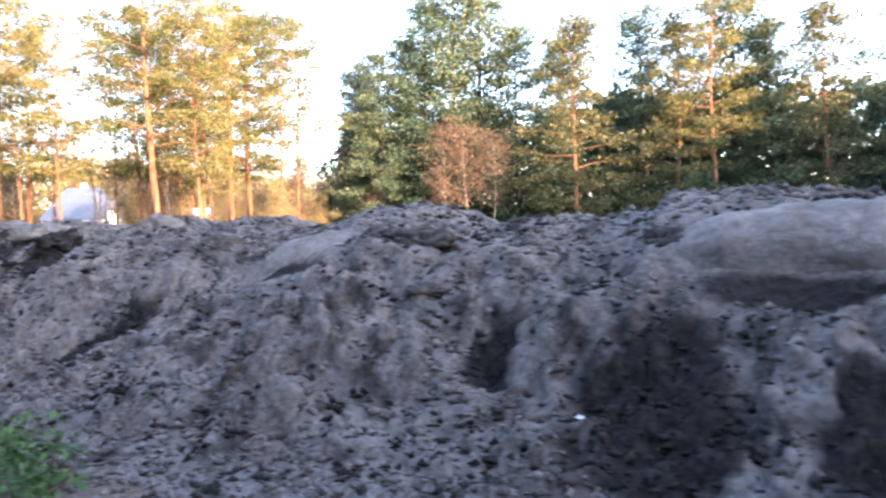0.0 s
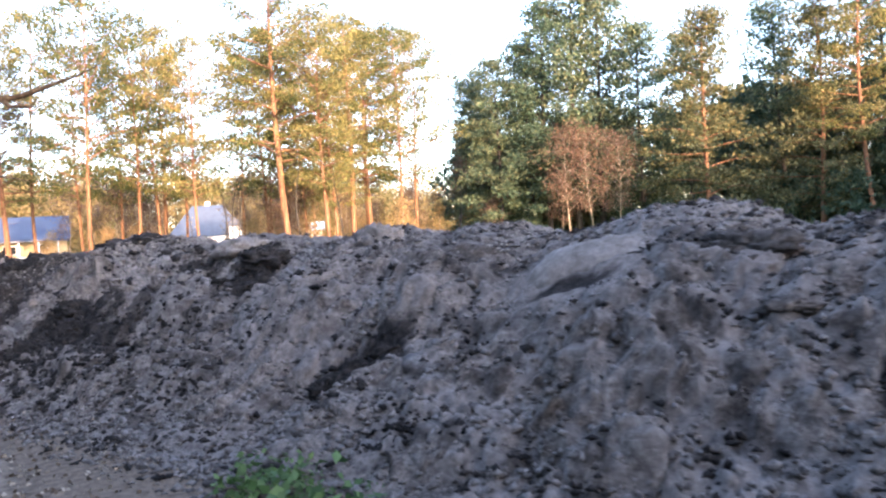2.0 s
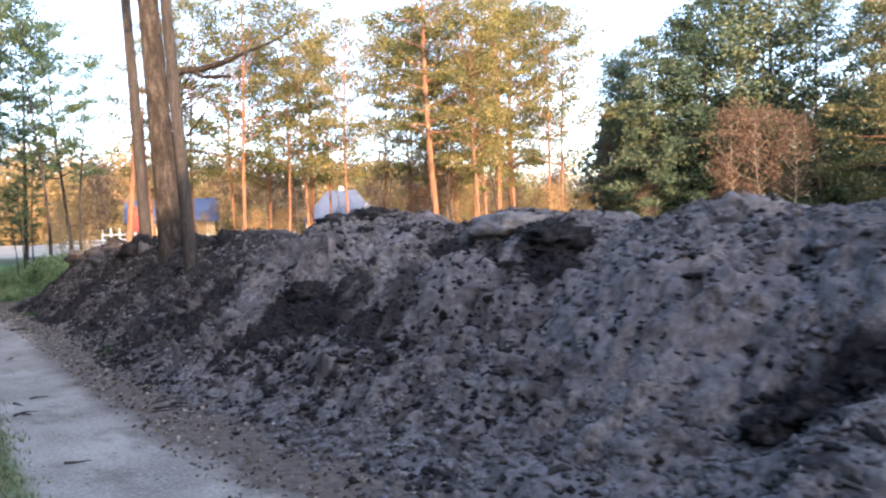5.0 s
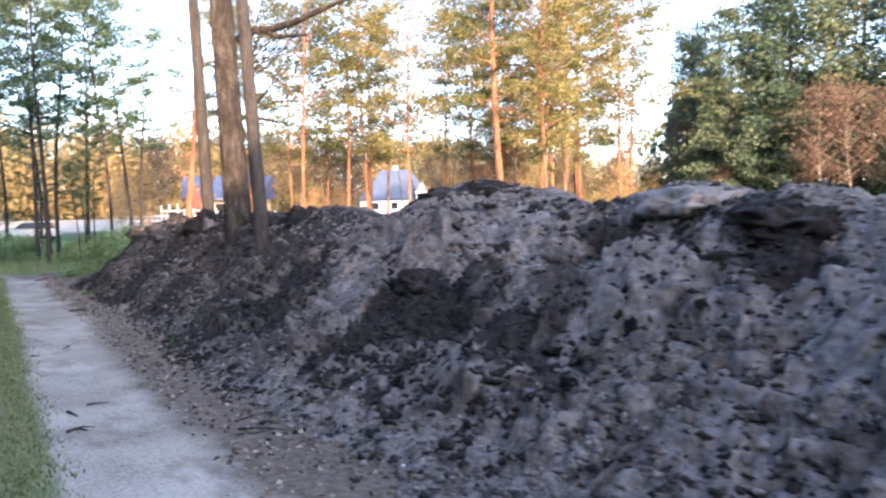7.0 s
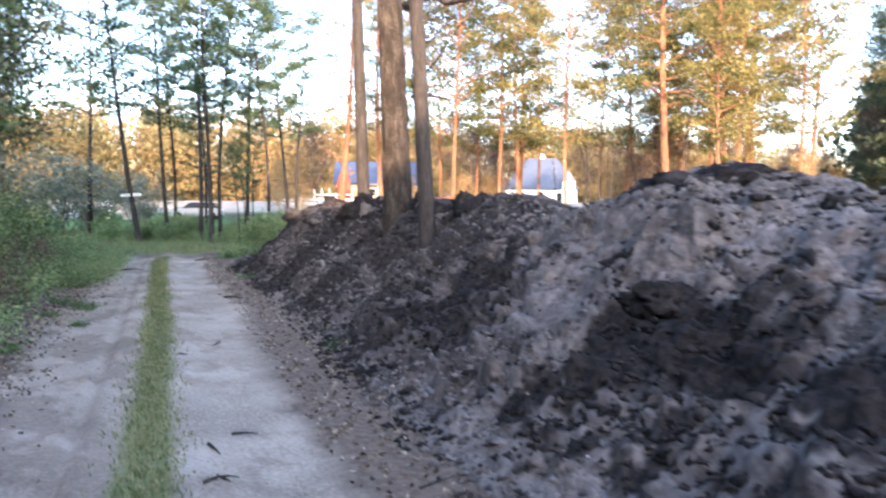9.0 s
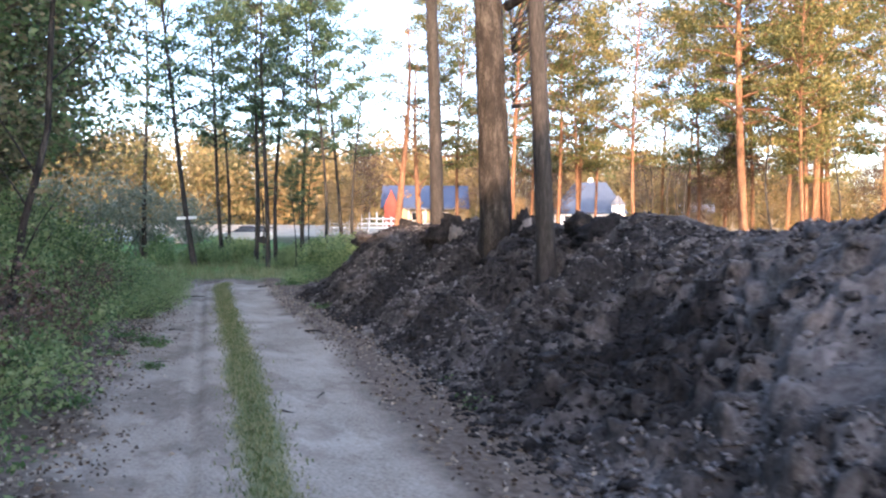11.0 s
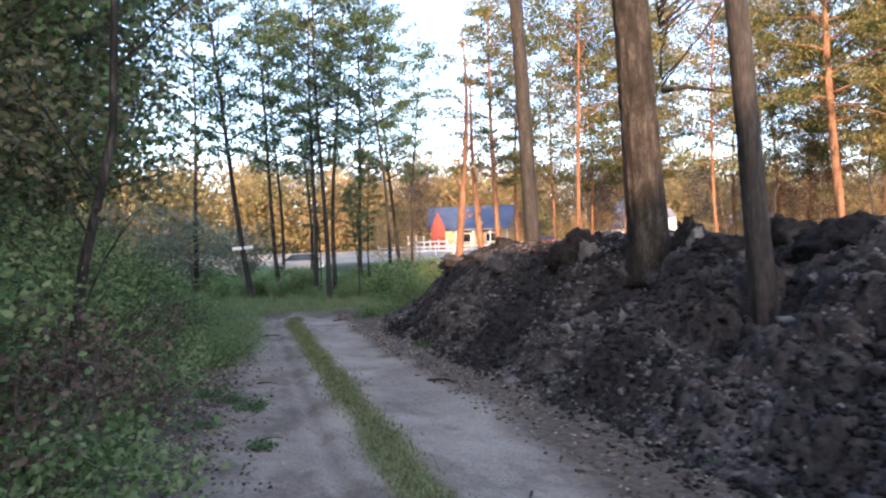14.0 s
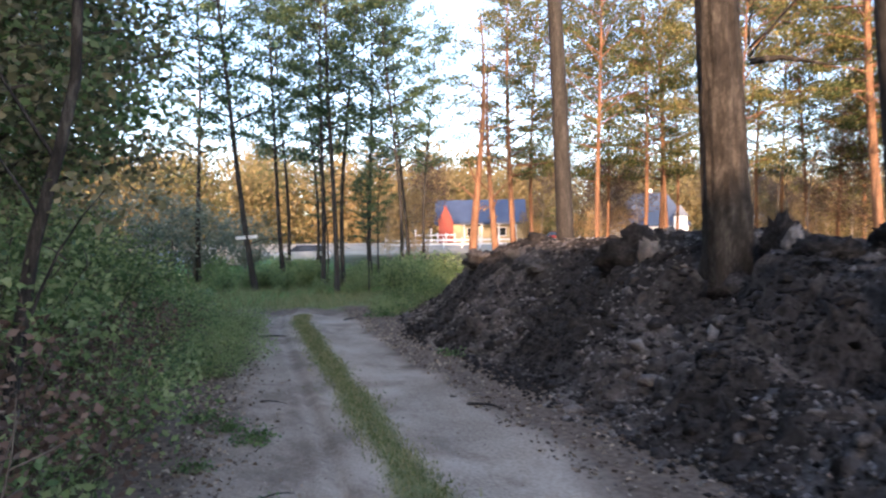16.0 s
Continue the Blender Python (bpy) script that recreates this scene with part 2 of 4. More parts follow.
def sheet(xs, ys, height):
    """Grid vertices and faces of a height function over xs and ys."""
    X, Y = np.meshgrid(xs, ys, indexing="ij")
    Z = height(X, Y)
    n, m = X.shape
    idx = np.arange(n * m).reshape(n, m)
    f = np.stack([idx[:-1, :-1], idx[1:, :-1], idx[1:, 1:], idx[:-1, 1:]], -1).reshape(-1, 4)
    return np.stack([X, Y, Z], -1).reshape(-1, 3), f


def attribute(ob, name, values):
    a = ob.data.attributes.new(name, "FLOAT", "POINT")
    a.data.foreach_set("value", np.clip(np.asarray(values, np.float32).ravel(), 0, 1))


def tubes(lines, sides=8, ragged=0.0):
    """Tapered round limbs; each line is a list of (x, y, z, radius)."""
    V, F, base = [], [], 0
    for line in lines:
        p = np.array(line, float)
        t = np.gradient(p[:, :3], axis=0)
        t /= np.linalg.norm(t, axis=1)[:, None] + 1e-9
        ref = np.array([1.0, 0.13, 0]) if abs(t[0, 2]) > 0.6 else np.array([0.05, 0.1, 1.0])
        a = np.cross(t, ref)
        a /= np.linalg.norm(a, axis=1)[:, None]
        b = np.cross(t, a)
        ang = np.linspace(0, 2 * np.pi, sides, endpoint=False)
        r = p[:, 3][:, None] * (1 + ragged * (RNG.random((len(p), sides)) - 0.5))
        ring = p[:, None, :3] + r[..., None] * (np.cos(ang)[None, :, None] * a[:, None] + np.sin(ang)[None, :, None] * b[:, None])
        V.append(ring.reshape(-1, 3))
        for i in range(len(p) - 1):
            for k in range(sides):
                F.append((base + i * sides + k, base + i * sides + (k + 1) % sides, base + (i + 1) * sides + (k + 1) % sides, base + (i + 1) * sides + k))
        base += ring.shape[0] * sides
    return np.concatenate(V), np.array(F)


def leaves(centres, size, aspect=0.6, droop=0.0):
    """Kite-shaped leaves at the centres, turned at random."""
    c = np.asarray(centres)
    n = len(c)
    d = RNG.normal(size=(n, 3))
    d[:, 2] = d[:, 2] * 0.7 - droop
    d /= np.linalg.norm(d, axis=1)[:, None]
    s = np.cross(d, RNG.normal(size=(n, 3)))
    s /= np.linalg.norm(s, axis=1)[:, None] + 1e-9
    nn = np.cross(d, s)
    L = size * (0.6 + 0.8 * RNG.random((n, 1)))
    v = np.stack([c - d * L / 2, c + s * L * aspect / 2 + nn * L * 0.12, c + d * L / 2, c - s * L * aspect / 2 + nn * L * 0.12], 1)
    return v.reshape(-1, 3), np.arange(4 * n).reshape(n, 4)


def puff(centre, radii, n):
    """n points in an uneven ball."""
    p = RNG.normal(size=(n, 3))
    p /= np.linalg.norm(p, axis=1)[:, None]
    return np.asarray(centre) + p * (RNG.random((n, 1)) ** 0.45) * np.asarray(radii)


def limb(start, way, length, radius, sag=0.0, k=5):
    way = np.asarray(way, float) / np.linalg.norm(way)
    out = []
    wob = RNG.normal(size=3) * 0.05 * length
    for i in range(k):
        u = i / (k - 1)
        out.append((*(np.asarray(start) + way * length * u + wob * math.sin(3 * u) + np.array([0, 0, -sag * length * u * u])), radius * (1 - 0.8 * u)))
    return out


def trunk_line(height, radius, lean=(0, 0), bend=0.15, k=12, flare=1.3, top=0.15):
    ph = RNG.random(2) * 6
    out = []
    for i in range(k):
        u = i / (k - 1)
        fl = 1 + (flare - 1) * math.exp(-u * height / 0.5)
        out.append((lean[0] * height * u + bend * math.sin(ph[0] + 4 * u) - bend * math.sin(ph[0]), lean[1] * height * u + bend * math.sin(ph[1] + 3.3 * u) - bend * math.sin(ph[1]), height * u - 0.35 * (i == 0), radius * fl * (1 - (1 - top) * u)))
    return out


def along(line, u):
    k = u * (len(line) - 1)
    i = min(int(k), len(line) - 2)
    return np.array(line[i][:3]) * (1 - k + i) + np.array(line[i + 1][:3]) * (k - i)


def tree(name, label, height, radius, bare, reach, limbs, clump, n, size, bark, leaf, flat=0.5, rise=0.3, lean=(0, 0), shape=1.0, category="tree", inner=2, bend=0.2, dead=0):
    """A tapered trunk with limbs, and a crown of many small leaves in clumps round the limbs."""
    ob = empty(name, Matrix(), label, category)
    line = trunk_line(height, radius, lean, bend)
    lines, pts = [], []
    for i in range(limbs):
        u = bare + (0.98 - bare) * (i + RNG.random() * 0.8) / limbs
        a = i * 2.4 + RNG.random()
        q = (u - bare) / (1 - bare)
        long = reach * (0.35 + 0.65 * RNG.random()) * ((1 - q) ** shape * 0.85 + 0.15) * (0.55 + 0.45 * min(1, q * 5))
        way = (math.cos(a), math.sin(a), rise + 0.5 * q)
        lb = limb(along(line, u), way, long, radius * 0.28 * (1 - 0.6 * q) + 0.008, 0.1)
        lines.append(lb)
        for j in range(inner):
            w = 1 - 0.75 * j / inner * (0.6 + 0.6 * RNG.random())
            c = along(lb, max(0.15, min(1, w)))
            s = clump * (0.6 + 0.7 * RNG.random())
            pts.append(puff(c, (s, s, s * flat), int(n * (0.5 + RNG.random()))))
    pts.append(puff(along(line, 0.99), (clump, clump, clump * 0.9), n))
    for i in range(dead):
        u = 0.1 + bare * RNG.random()
        a = RNG.random() * 6.3
        lines.append(limb(along(line, min(u, 0.9)), (math.cos(a), math.sin(a), 0.1), 0.5 + RNG.random(), 0.02, 0.05))
    raw("trunk", *tubes([line], 9, 0.08), bark, ob, smooth=True)
    tagged(raw("branch_work", *tubes(lines, 4), bark, ob, smooth=True), kind="stuff")
    raw("crown", *leaves(np.concatenate(pts), size), leaf, ob)
    return ob


def put(ob, x, y, z=0.0, turn=0.0, s=1.0, sz=None, first=False, tilt=(0, 0)):
    m = pose(x, y, z, tilt[0], tilt[1], turn) @ Matrix.Diagonal((s, s, sz or s, 1))
    if first:
        ob.matrix_basis = m
        return ob
    return copy_thing(ob, m)


# ---- ground and track ----
def rise(x, y):
    """The land climbs gently towards the far hill."""
    s = np.clip((-x - 52) / 60, 0, 1)
    h = np.clip((-x - 132) / 50, 0, 1)
    return 2.6 * s * s * (3 - 2 * s) + 7 * h * h * (3 - 2 * h)


def mid(x):
    """The grass strip between the ruts."""
    return np.interp(x, [-48, -40, -36, -32.6, -28, -22, -17, -12, -6, 30], [9.0, 4.6, 3.35, 2.8, 2.38, 1.87, 1.42, 0.93, 0.45, -1.0])


def verge(x):
    """The edge of the growth along the track."""
    return np.interp(x, [-60, -42, -38, -34, -30.4, -26, -21.4, -17.9, -10, 30], [0.0, 0.0, 0.4, 0.7, 0.7, 0.4, -0.05, -0.35, -0.9, -2.6])


def land(x, y):
    off = y - mid(x)
    near = np.exp(-((off / 2.0) ** 4)) * (x > -46)
    return rise(x, y) - 0.16 * near + 0.10 * (fbm(x, y, 3, 0.15, 3) - 0.5) * (1 - near)


xs = np.unique(np.concatenate([np.arange(-46, 24, 0.6), np.arange(-200, -46, 2.5), np.linspace(-2400, -200, 24), np.arange(24, 70, 4), np.linspace(70, 2000, 14)]))
ys = np.unique(np.concatenate([np.arange(-8, 16, 0.5), np.arange(16, 120, 2.5), np.linspace(120, 2200, 18), np.arange(-60, -8, 2.5), np.linspace(-2200, -60, 16)]))
v, f = sheet(xs, ys, land)
ground = tagged(raw("ground", v, f, EARTH, smooth=True), "grassy forest ground with lawn and pale field beyond", "ground", kind="structure")
edge = fbm(v[:, 0], v[:, 1], 21, 0.12, 3) - 0.5
attribute(ground, "stubble", np.clip((-v[:, 0] - 77 + 8 * edge) / 4, 0, 1) * np.clip((v[:, 0] + 126) / 4, 0, 1))
attribute(ground, "lawn", np.clip((-v[:, 0] - 37) / 1.5, 0, 1) * np.clip((14 - v[:, 1] + 5 * edge) / 2, 0, 1) * np.clip((v[:, 0] + 80) / 4, 0, 1) + np.clip((v[:, 1] - 14) / 3, 0, 1) * 0.7 * np.clip((v[:, 0] + 62) / 4, 0, 1))


def track_height(x, y):
    off = y - mid(x)
    ruts = -0.045 * (np.exp(-(((off - 0.75) / 0.42) ** 2)) + np.exp(-(((off + 0.85) / 0.45) ** 2)))
    tread = 0.022 * np.exp(-(((off + 0.40) / 0.05) ** 2)) - 0.03 * np.exp(-(((off + 0.52) / 0.05) ** 2)) + 0.018 * np.exp(-(((off + 0.64) / 0.05) ** 2))
    rough = (0.035 + 0.13 * np.clip((-x - 30) / 4, 0, 1)) * (fbm(x, y, 31, 1.5, 4) - 0.5) + 0.012 * (fbm(x, y, 35, 9, 3) - 0.5)
    skirt = -0.09 * np.clip((np.abs(off - 0.5) - 2.6) / 0.5, 0, 1)
    return 0.0 + ruts + tread + rough + skirt + 0.02 * np.exp(-((off / 0.2) ** 2))


xs = np.arange(-44, 20, 0.1)
us = np.arange(-2.5, 3.7, 0.06)
X, U = np.meshgrid(xs, us, indexing="ij")
Y = U + mid(X)
v = np.stack([X, Y, track_height(X, Y)], -1).reshape(-1, 3)
idx = np.arange(X.size).reshape(X.shape)
f = np.stack([idx[:-1, :-1], idx[1:, :-1], idx[1:, 1:], idx[:-1, 1:]], -1).reshape(-1, 4)
track = tagged(raw("road_track", v, f, TRACK, smooth=True), "pale sandy two-rut forest track with grassy middle strip", "track", kind="structure")
off = U.ravel()
wob = fbm(v[:, 0], v[:, 1], 41, 0.9, 4) - 0.5
attribute(track, "damp", np.maximum(np.clip((off - 1.12 + 0.7 * wob) / 0.3, 0, 1), np.clip((-1.2 - off + 0.9 * wob) / 0.5, 0, 1)) + np.clip((-v[:, 0] - 34 + 5 * wob) / 2, 0, 1) * 0.9 + np.clip((fbm(v[:, 0] * 0.6, v[:, 1], 47, 2.6, 5, 0.7) - np.where(off < -0.15, 0.5, 0.58)) * 5, 0, 0.4) + 0.2 * np.clip((-0.2 - off) * 6, 0, 1))
attribute(track, "turf", np.clip((0.20 + 0.22 * wob - np.abs(off)) / 0.08, 0, 0.85) * np.clip((v[:, 0] + 34.5) / 2, 0, 1) + np.clip((-v[:, 0] - 36.6 + 3 * wob) / 1.0, 0, 1))


# ---- the heap of soil ----
RIDGE_X = [-36.2, -35.3, -34.5, -33.7, -32.6, -31, -29.5, -28, -25.7, -24, -23, -22, -21.2, -20.3, -19.5, -18.8, -18.2, -17.5, -16.8, -15.9, -14.8, -14.3, -13.9, -13.2, -12.6, -11.7, -11.1, -10.7, -10.2, -9.8, -9.4, -9.05, -8.5, -8.0, -7.6, -7.2, -6.7, -6.1, -5.8, -5.4, -4.9, -4.4, -3.8, -3.55, -3.3, -2.7, -2.2, -1.65, -1.5, -0.8, -0.2, 1.0, 3, 6, 8]
RIDGE_Z = [0.0, 0.35, 1.05, 1.5, 1.72, 1.84, 1.76, 1.82, 1.77, 1.84, 1.9, 1.74, 1.68, 1.9, 1.9, 1.92, 1.76, 1.66, 1.64, 1.69, 1.74, 1.97, 2.06, 2.02, 1.84, 1.71, 1.82, 1.93, 1.8, 1.76, 1.82, 1.65, 1.74, 1.84, 1.83, 1.68, 1.75, 1.79, 1.69, 1.62, 1.72, 1.84, 1.83, 1.72, 1.58, 1.64, 1.6, 1.66, 1.8, 1.82, 1.75, 1.7, 1.5, 0.7, 0.0]
FOOT_X = [-40, -34, -31.5, -29, -26, -23, -20, -17, -14, -12, -9, 6]
FOOT_Y = [7.4, 5.9, 5.15, 4.5, 4.35, 4.15, 3.85, 3.45, 3.1, 3.0, 2.85, 2.85]
SLOPE_D = [0, 0.5, 0.8, 1.17, 1.45, 1.9, 2.3, 2.8, 3.2, 4.0, 5.2, 7.2, 8.2]
SLOPE_H = [0, 0.08, 0.17, 0.32, 0.46, 0.66, 0.80, 0.93, 1.0, 0.97, 0.7, 0.2, 0]
# hollows and knobs of the face: x, y, length, width, depth, turn
DENTS = [(-0.5, 4.86, 0.75, 0.16, 0.12, 0), (-4.7, 4.86, 0.45, 0.14, 0.10, 10), (-12.3, 4.25, 0.85, 0.5, 0.02, 0), (-16.4, 4.5, 0.4, 0.85, 0.06, 0), (-6.32, 4.22, 0.55, 0.27, 0.2, 28), (-19.6, 5.65, 0.6, 0.55, 0.7, 0), (-22.5, 6.05, 0.75, 0.6, 0.48, 0), (-16.0, 4.75, 0.9, 0.45, 0.10, 15), (-17.6, 4.6, 0.5, 0.3, 0.08, 30), (-2.36, 4.42, 0.2, 0.2, 0.2, 30), (-1.3, 4.36, 0.5, 0.26, 0.26, 12), (-1.05, 3.95, 0.55, 0.42, 0.12, 0), (-0.08, 4.05, 0.28, 0.4, 0.16, 0), (-10.6, 5.35, 0.45, 0.28, 0.30, 10), (-11.0, 5.1, 0.35, 0.22, 0.18, 30), (-9.1, 5.2, 0.5, 0.3, 0.18, 0),
         (-10.9, 5.5, 0.3, 0.25, 0.15, 0), (-16.7, 5.2, 0.4, 0.3, 0.12, 0), (-20.2, 6.9, 0.7, 0.5, 0.28, 0), (-22.4, 6.9, 0.4, 0.3, 0.15, 0)]
LUMPS = [(-10.1, 4.75, 0.4, 0.35, 0.14), (-12.2, 5.5, 0.6, 0.3, 0.12), (-8.1, 4.6, 0.6, 0.4, 0.08), (-32.2, 6.7, 0.5, 0.4, 0.16), (-30.2, 6.9, 0.45, 0.35, 0.12), (-13.1, 5.0, 0.35, 0.3, 0.15), (-9.3, 5.5, 0.5, 0.4, 0.08), (-17.8, 4.8, 0.8, 0.5, 0.10), (-12.0, 4.5, 0.5, 0.6, 0.12), (-24.6, 6.9, 0.45, 0.4, 0.3), (-22.0, 6.6, 0.3, 0.3, 0.3), (-21.4, 6.3, 0.35, 0.3, 0.22), (-7.0, 5.4, 0.35, 0.3, 0.1)]
CALM = [(-6.3, 4.0, 0.6, 0.4), (-2.35, 4.05, 0.4, 0.4)]
SMOOTH = [(-4.7, 5.0, 0.55, 0.42), (-0.65, 5.15, 0.75, 0.36), (-13.6, 4.3, 0.25, 0.3)]


def bell(x, y, cx, cy, a, b, turn=0):
    c, s = math.cos(radians(turn)), math.sin(radians(turn))
    u, w = (x - cx) * c + (y - cy) * s, -(x - cx) * s + (y - cy) * c
    return np.exp(-((u / a) ** 2) - (w / b) ** 2)


def smoothness(x, y):
    return np.clip(sum(bell(x, y, *s) for s in SMOOTH) * 1.6, 0, 1)


def billow(x, y, seed, scale):
    """Rounded lumps with sharp creases between them."""
    return np.abs(2 * lattice(x * scale + 3.7, y * scale + 9.1, seed) - 1)


def fine_relief(x, y):
    wx, wy = x + 0.12 * (fbm(x, y, 151, 5, 2) - 0.5), y + 0.12 * (fbm(x, y, 155, 5, 2) - 0.5)
    return 0.10 * (billow(wx, wy, 68, 4.1) - 0.25) * (0.3 + 1.2 * fbm(x, y, 165, 0.8, 2)) + 0.085 * (billow(wx, wy, 71, 8.3) - 0.25) + 0.09 * (fbm(x, y, 75, 11, 2, 0.7) - 0.5) + 0.10 * (fbm(x, y, 81, 19.0, 2, 0.7) - 0.5)


def heap(x, y):
    wob = 0.4 * (fbm(x, y, 51, 0.35, 3) - 0.5)
    d = (y - np.interp(x, FOOT_X, FOOT_Y)) * np.interp(x, [-28, -25], [1.15, 1.0]) + wob * 0.9 + 0.45 * (fbm(x, y, 53, 1.3, 4, 0.6) - 0.5)
    crest = np.interp(x, RIDGE_X, RIDGE_Z)
    body = np.interp(d, SLOPE_D, SLOPE_H) + 0.10 * np.exp(-(((d - 0.75) / 0.45) ** 2)) * np.interp(x, [-30, -26, -11, -8], [0, 1, 1, 0]) * (d > 0)
    z = crest * body
    grow = np.clip(body * 6, 0, 1)
    sm = smoothness(x, y)
    wx, wy = x + 0.35 * (fbm(x, y, 141, 1.7, 2) - 0.5), y + 0.35 * (fbm(x, y, 145, 1.7, 2) - 0.5)
    low = 1 - 0.75 * np.clip((body - 0.75) * 5, 0, 1)
    rough = (0.17 * (billow(wx, wy, 61, 0.75) - 0.28) + 0.13 * (billow(wx, wy, 65, 1.9) - 0.28)) * low + fine_relief(x, y) * (0.45 + 0.55 * low)
    calm = 1 - 0.75 * np.clip(sum(bell(x, y, *c) for c in CALM) * 1.4, 0, 1)
    z = z + grow * (1 - 0.88 * sm) * calm * rough * (0.75 + 0.6 * fbm(x, y, 149, 0.6, 2)) * np.interp(x, [-12, -7], [1.0, 0.78])
    for cx, cy, a, b, dep, turn in DENTS:
        z = z - dep * bell(x, y, cx, cy, a, b, turn) ** 0.7 * (0.7 + 0.6 * fbm(x, y, 91, 4, 2))
    for cx, cy, a, b, hgt in LUMPS:
        z = z + hgt * bell(x, y, cx, cy, a, b)
    return np.where(d < 0.0, -0.10, np.maximum(z, -0.10 + 0.3 * np.clip(d, 0, 0.4)))


xs = np.concatenate([np.arange(-36.5, -21, 0.06), np.arange(-21, 2.5, 0.035), np.arange(2.5, 8.5, 0.1)])
ys = np.concatenate([np.arange(2.0, 7.2, 0.033), np.arange(7.2, 15, 0.12)])
v, f = sheet(xs, ys, heap)
# clumps stick out of the face
shove = fine_relief(v[:, 0], v[:, 1]) * (1 - smoothness(v[:, 0], v[:, 1])) * np.clip(v[:, 2] * 3, 0, 1) * np.interp(v[:, 1] - np.interp(v[:, 0], FOOT_X, FOOT_Y), [2.4, 3.2], [1, 0])
px, py = v[:, 0].copy(), v[:, 1].copy()
v[:, 1] -= 0.55 * shove
v[:, 0] += 0.35 * (fbm(px, py, 161, 6, 2) - 0.5) * np.clip(np.abs(shove) * 8, 0, 1)
pile = tagged(raw("soil_heap", v, f, SOIL, smooth=True), "long heap of dumped grey-black soil along the track", "soil heap")


# mask of the dents, by which their shade is painted into the soil
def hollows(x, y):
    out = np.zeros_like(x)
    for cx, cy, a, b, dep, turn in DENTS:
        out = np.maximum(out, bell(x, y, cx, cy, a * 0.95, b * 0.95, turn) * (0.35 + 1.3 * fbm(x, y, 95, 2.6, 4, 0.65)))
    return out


# stretches of wet soil, several deepening the painted shade of hollows: x, y, length, width, turn
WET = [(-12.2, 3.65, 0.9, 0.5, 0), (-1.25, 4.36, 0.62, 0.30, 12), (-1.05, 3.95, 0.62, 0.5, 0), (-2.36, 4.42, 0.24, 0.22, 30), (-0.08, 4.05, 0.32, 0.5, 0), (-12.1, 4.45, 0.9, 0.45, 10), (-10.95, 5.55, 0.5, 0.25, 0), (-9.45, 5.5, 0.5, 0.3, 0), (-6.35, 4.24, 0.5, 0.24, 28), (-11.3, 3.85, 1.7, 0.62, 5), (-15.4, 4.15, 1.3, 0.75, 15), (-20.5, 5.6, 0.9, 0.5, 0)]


def wet_and_shade(x, y):
    """Where the soil turns black: shade painted into the hollows, wet streaks down the face, small clots."""
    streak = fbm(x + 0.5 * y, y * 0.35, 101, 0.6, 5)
    blacker = np.clip((streak - 0.53 + np.interp(x, [-24, -19, -16, -13, -11, -7.5], [0.0, 0.02, 0.10, 0.15, 0.10, 0.0])) * 7, 0, 0.8) * np.clip((-x - 7.0) / 3, 0.1, 1)
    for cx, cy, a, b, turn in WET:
        blacker = np.maximum(blacker, np.clip((bell(x, y, cx, cy, a, b, turn) * (0.35 + 1.3 * fbm(x, y, 181, 2.2, 5, 0.65)) - 0.36) * 5, 0, 0.92))
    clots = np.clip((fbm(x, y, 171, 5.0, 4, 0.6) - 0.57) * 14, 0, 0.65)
    return np.clip(np.clip((hollows(x, y) - 0.40) * 5, 0, 0.95) + np.maximum(blacker, clots), 0, 1)


# stretches of dry, pale soil: x, y, length, width, turn
DRY = [(-10.0, 4.7, 0.5, 0.4, 20), (-12.2, 5.5, 0.8, 0.35, 10), (-8.1, 4.6, 0.7, 0.4, 0), (-10.6, 5.9, 0.5, 0.3, 0), (-7.8, 5.8, 0.6, 0.3, 0), (-13.9, 4.4, 0.3, 0.7, 0), (-18.9, 5.3, 0.5, 0.4, 0)]


def dry_patches(x, y):
    return sum(np.clip((bell(x, y, *d) * (0.3 + 1.4 * fbm(x, y, 185, 3.0, 4, 0.65)) - 0.3) * 2.5, 0, 0.7) for d in DRY)


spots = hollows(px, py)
# wet soil, together with shade painted into the hollows
attribute(pile, "moist_and_shade", wet_and_shade(px, py))
# the pale crust fades out in the hollows, adding to their painted shade
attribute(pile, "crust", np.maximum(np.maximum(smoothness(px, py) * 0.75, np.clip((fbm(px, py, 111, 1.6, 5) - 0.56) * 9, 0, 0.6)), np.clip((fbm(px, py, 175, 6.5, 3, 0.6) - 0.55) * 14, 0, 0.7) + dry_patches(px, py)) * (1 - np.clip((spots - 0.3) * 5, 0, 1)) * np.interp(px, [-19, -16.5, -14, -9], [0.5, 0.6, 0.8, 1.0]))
attribute(pile, "peat", np.clip((fbm(px, py, 121, 0.5, 3) - 0.57) * 6, 0, 0.7) * np.clip((-px - 9) / 3, 0.3, 1) + np.interp(px, [-18, -14], [0.66, 0.0]) * (0.4 + 1.2 * fbm(px, py, 125, 3.0, 4, 0.6)))


def clod_mesh(name, seed):
    bm = bmesh.new()
    bmesh.ops.create_icosphere(bm, subdivisions=2, radius=1)
    for p in bm.verts:
        q = p.co.copy()
        p.co *= 0.75 + 0.9 * (noise.noise(q * 1.3 + Vector((seed * 3.1, 0, 0)))) + 0.45 * noise.noise(q * 3.1 + Vector((0, seed, 0)))
        p.co.z *= 0.7
    me = bpy.data.meshes.new(name)
    bm.to_mesh(me)
    bm.free()
    me.shade_smooth()
    me.materials.append(CLOD)
    return me


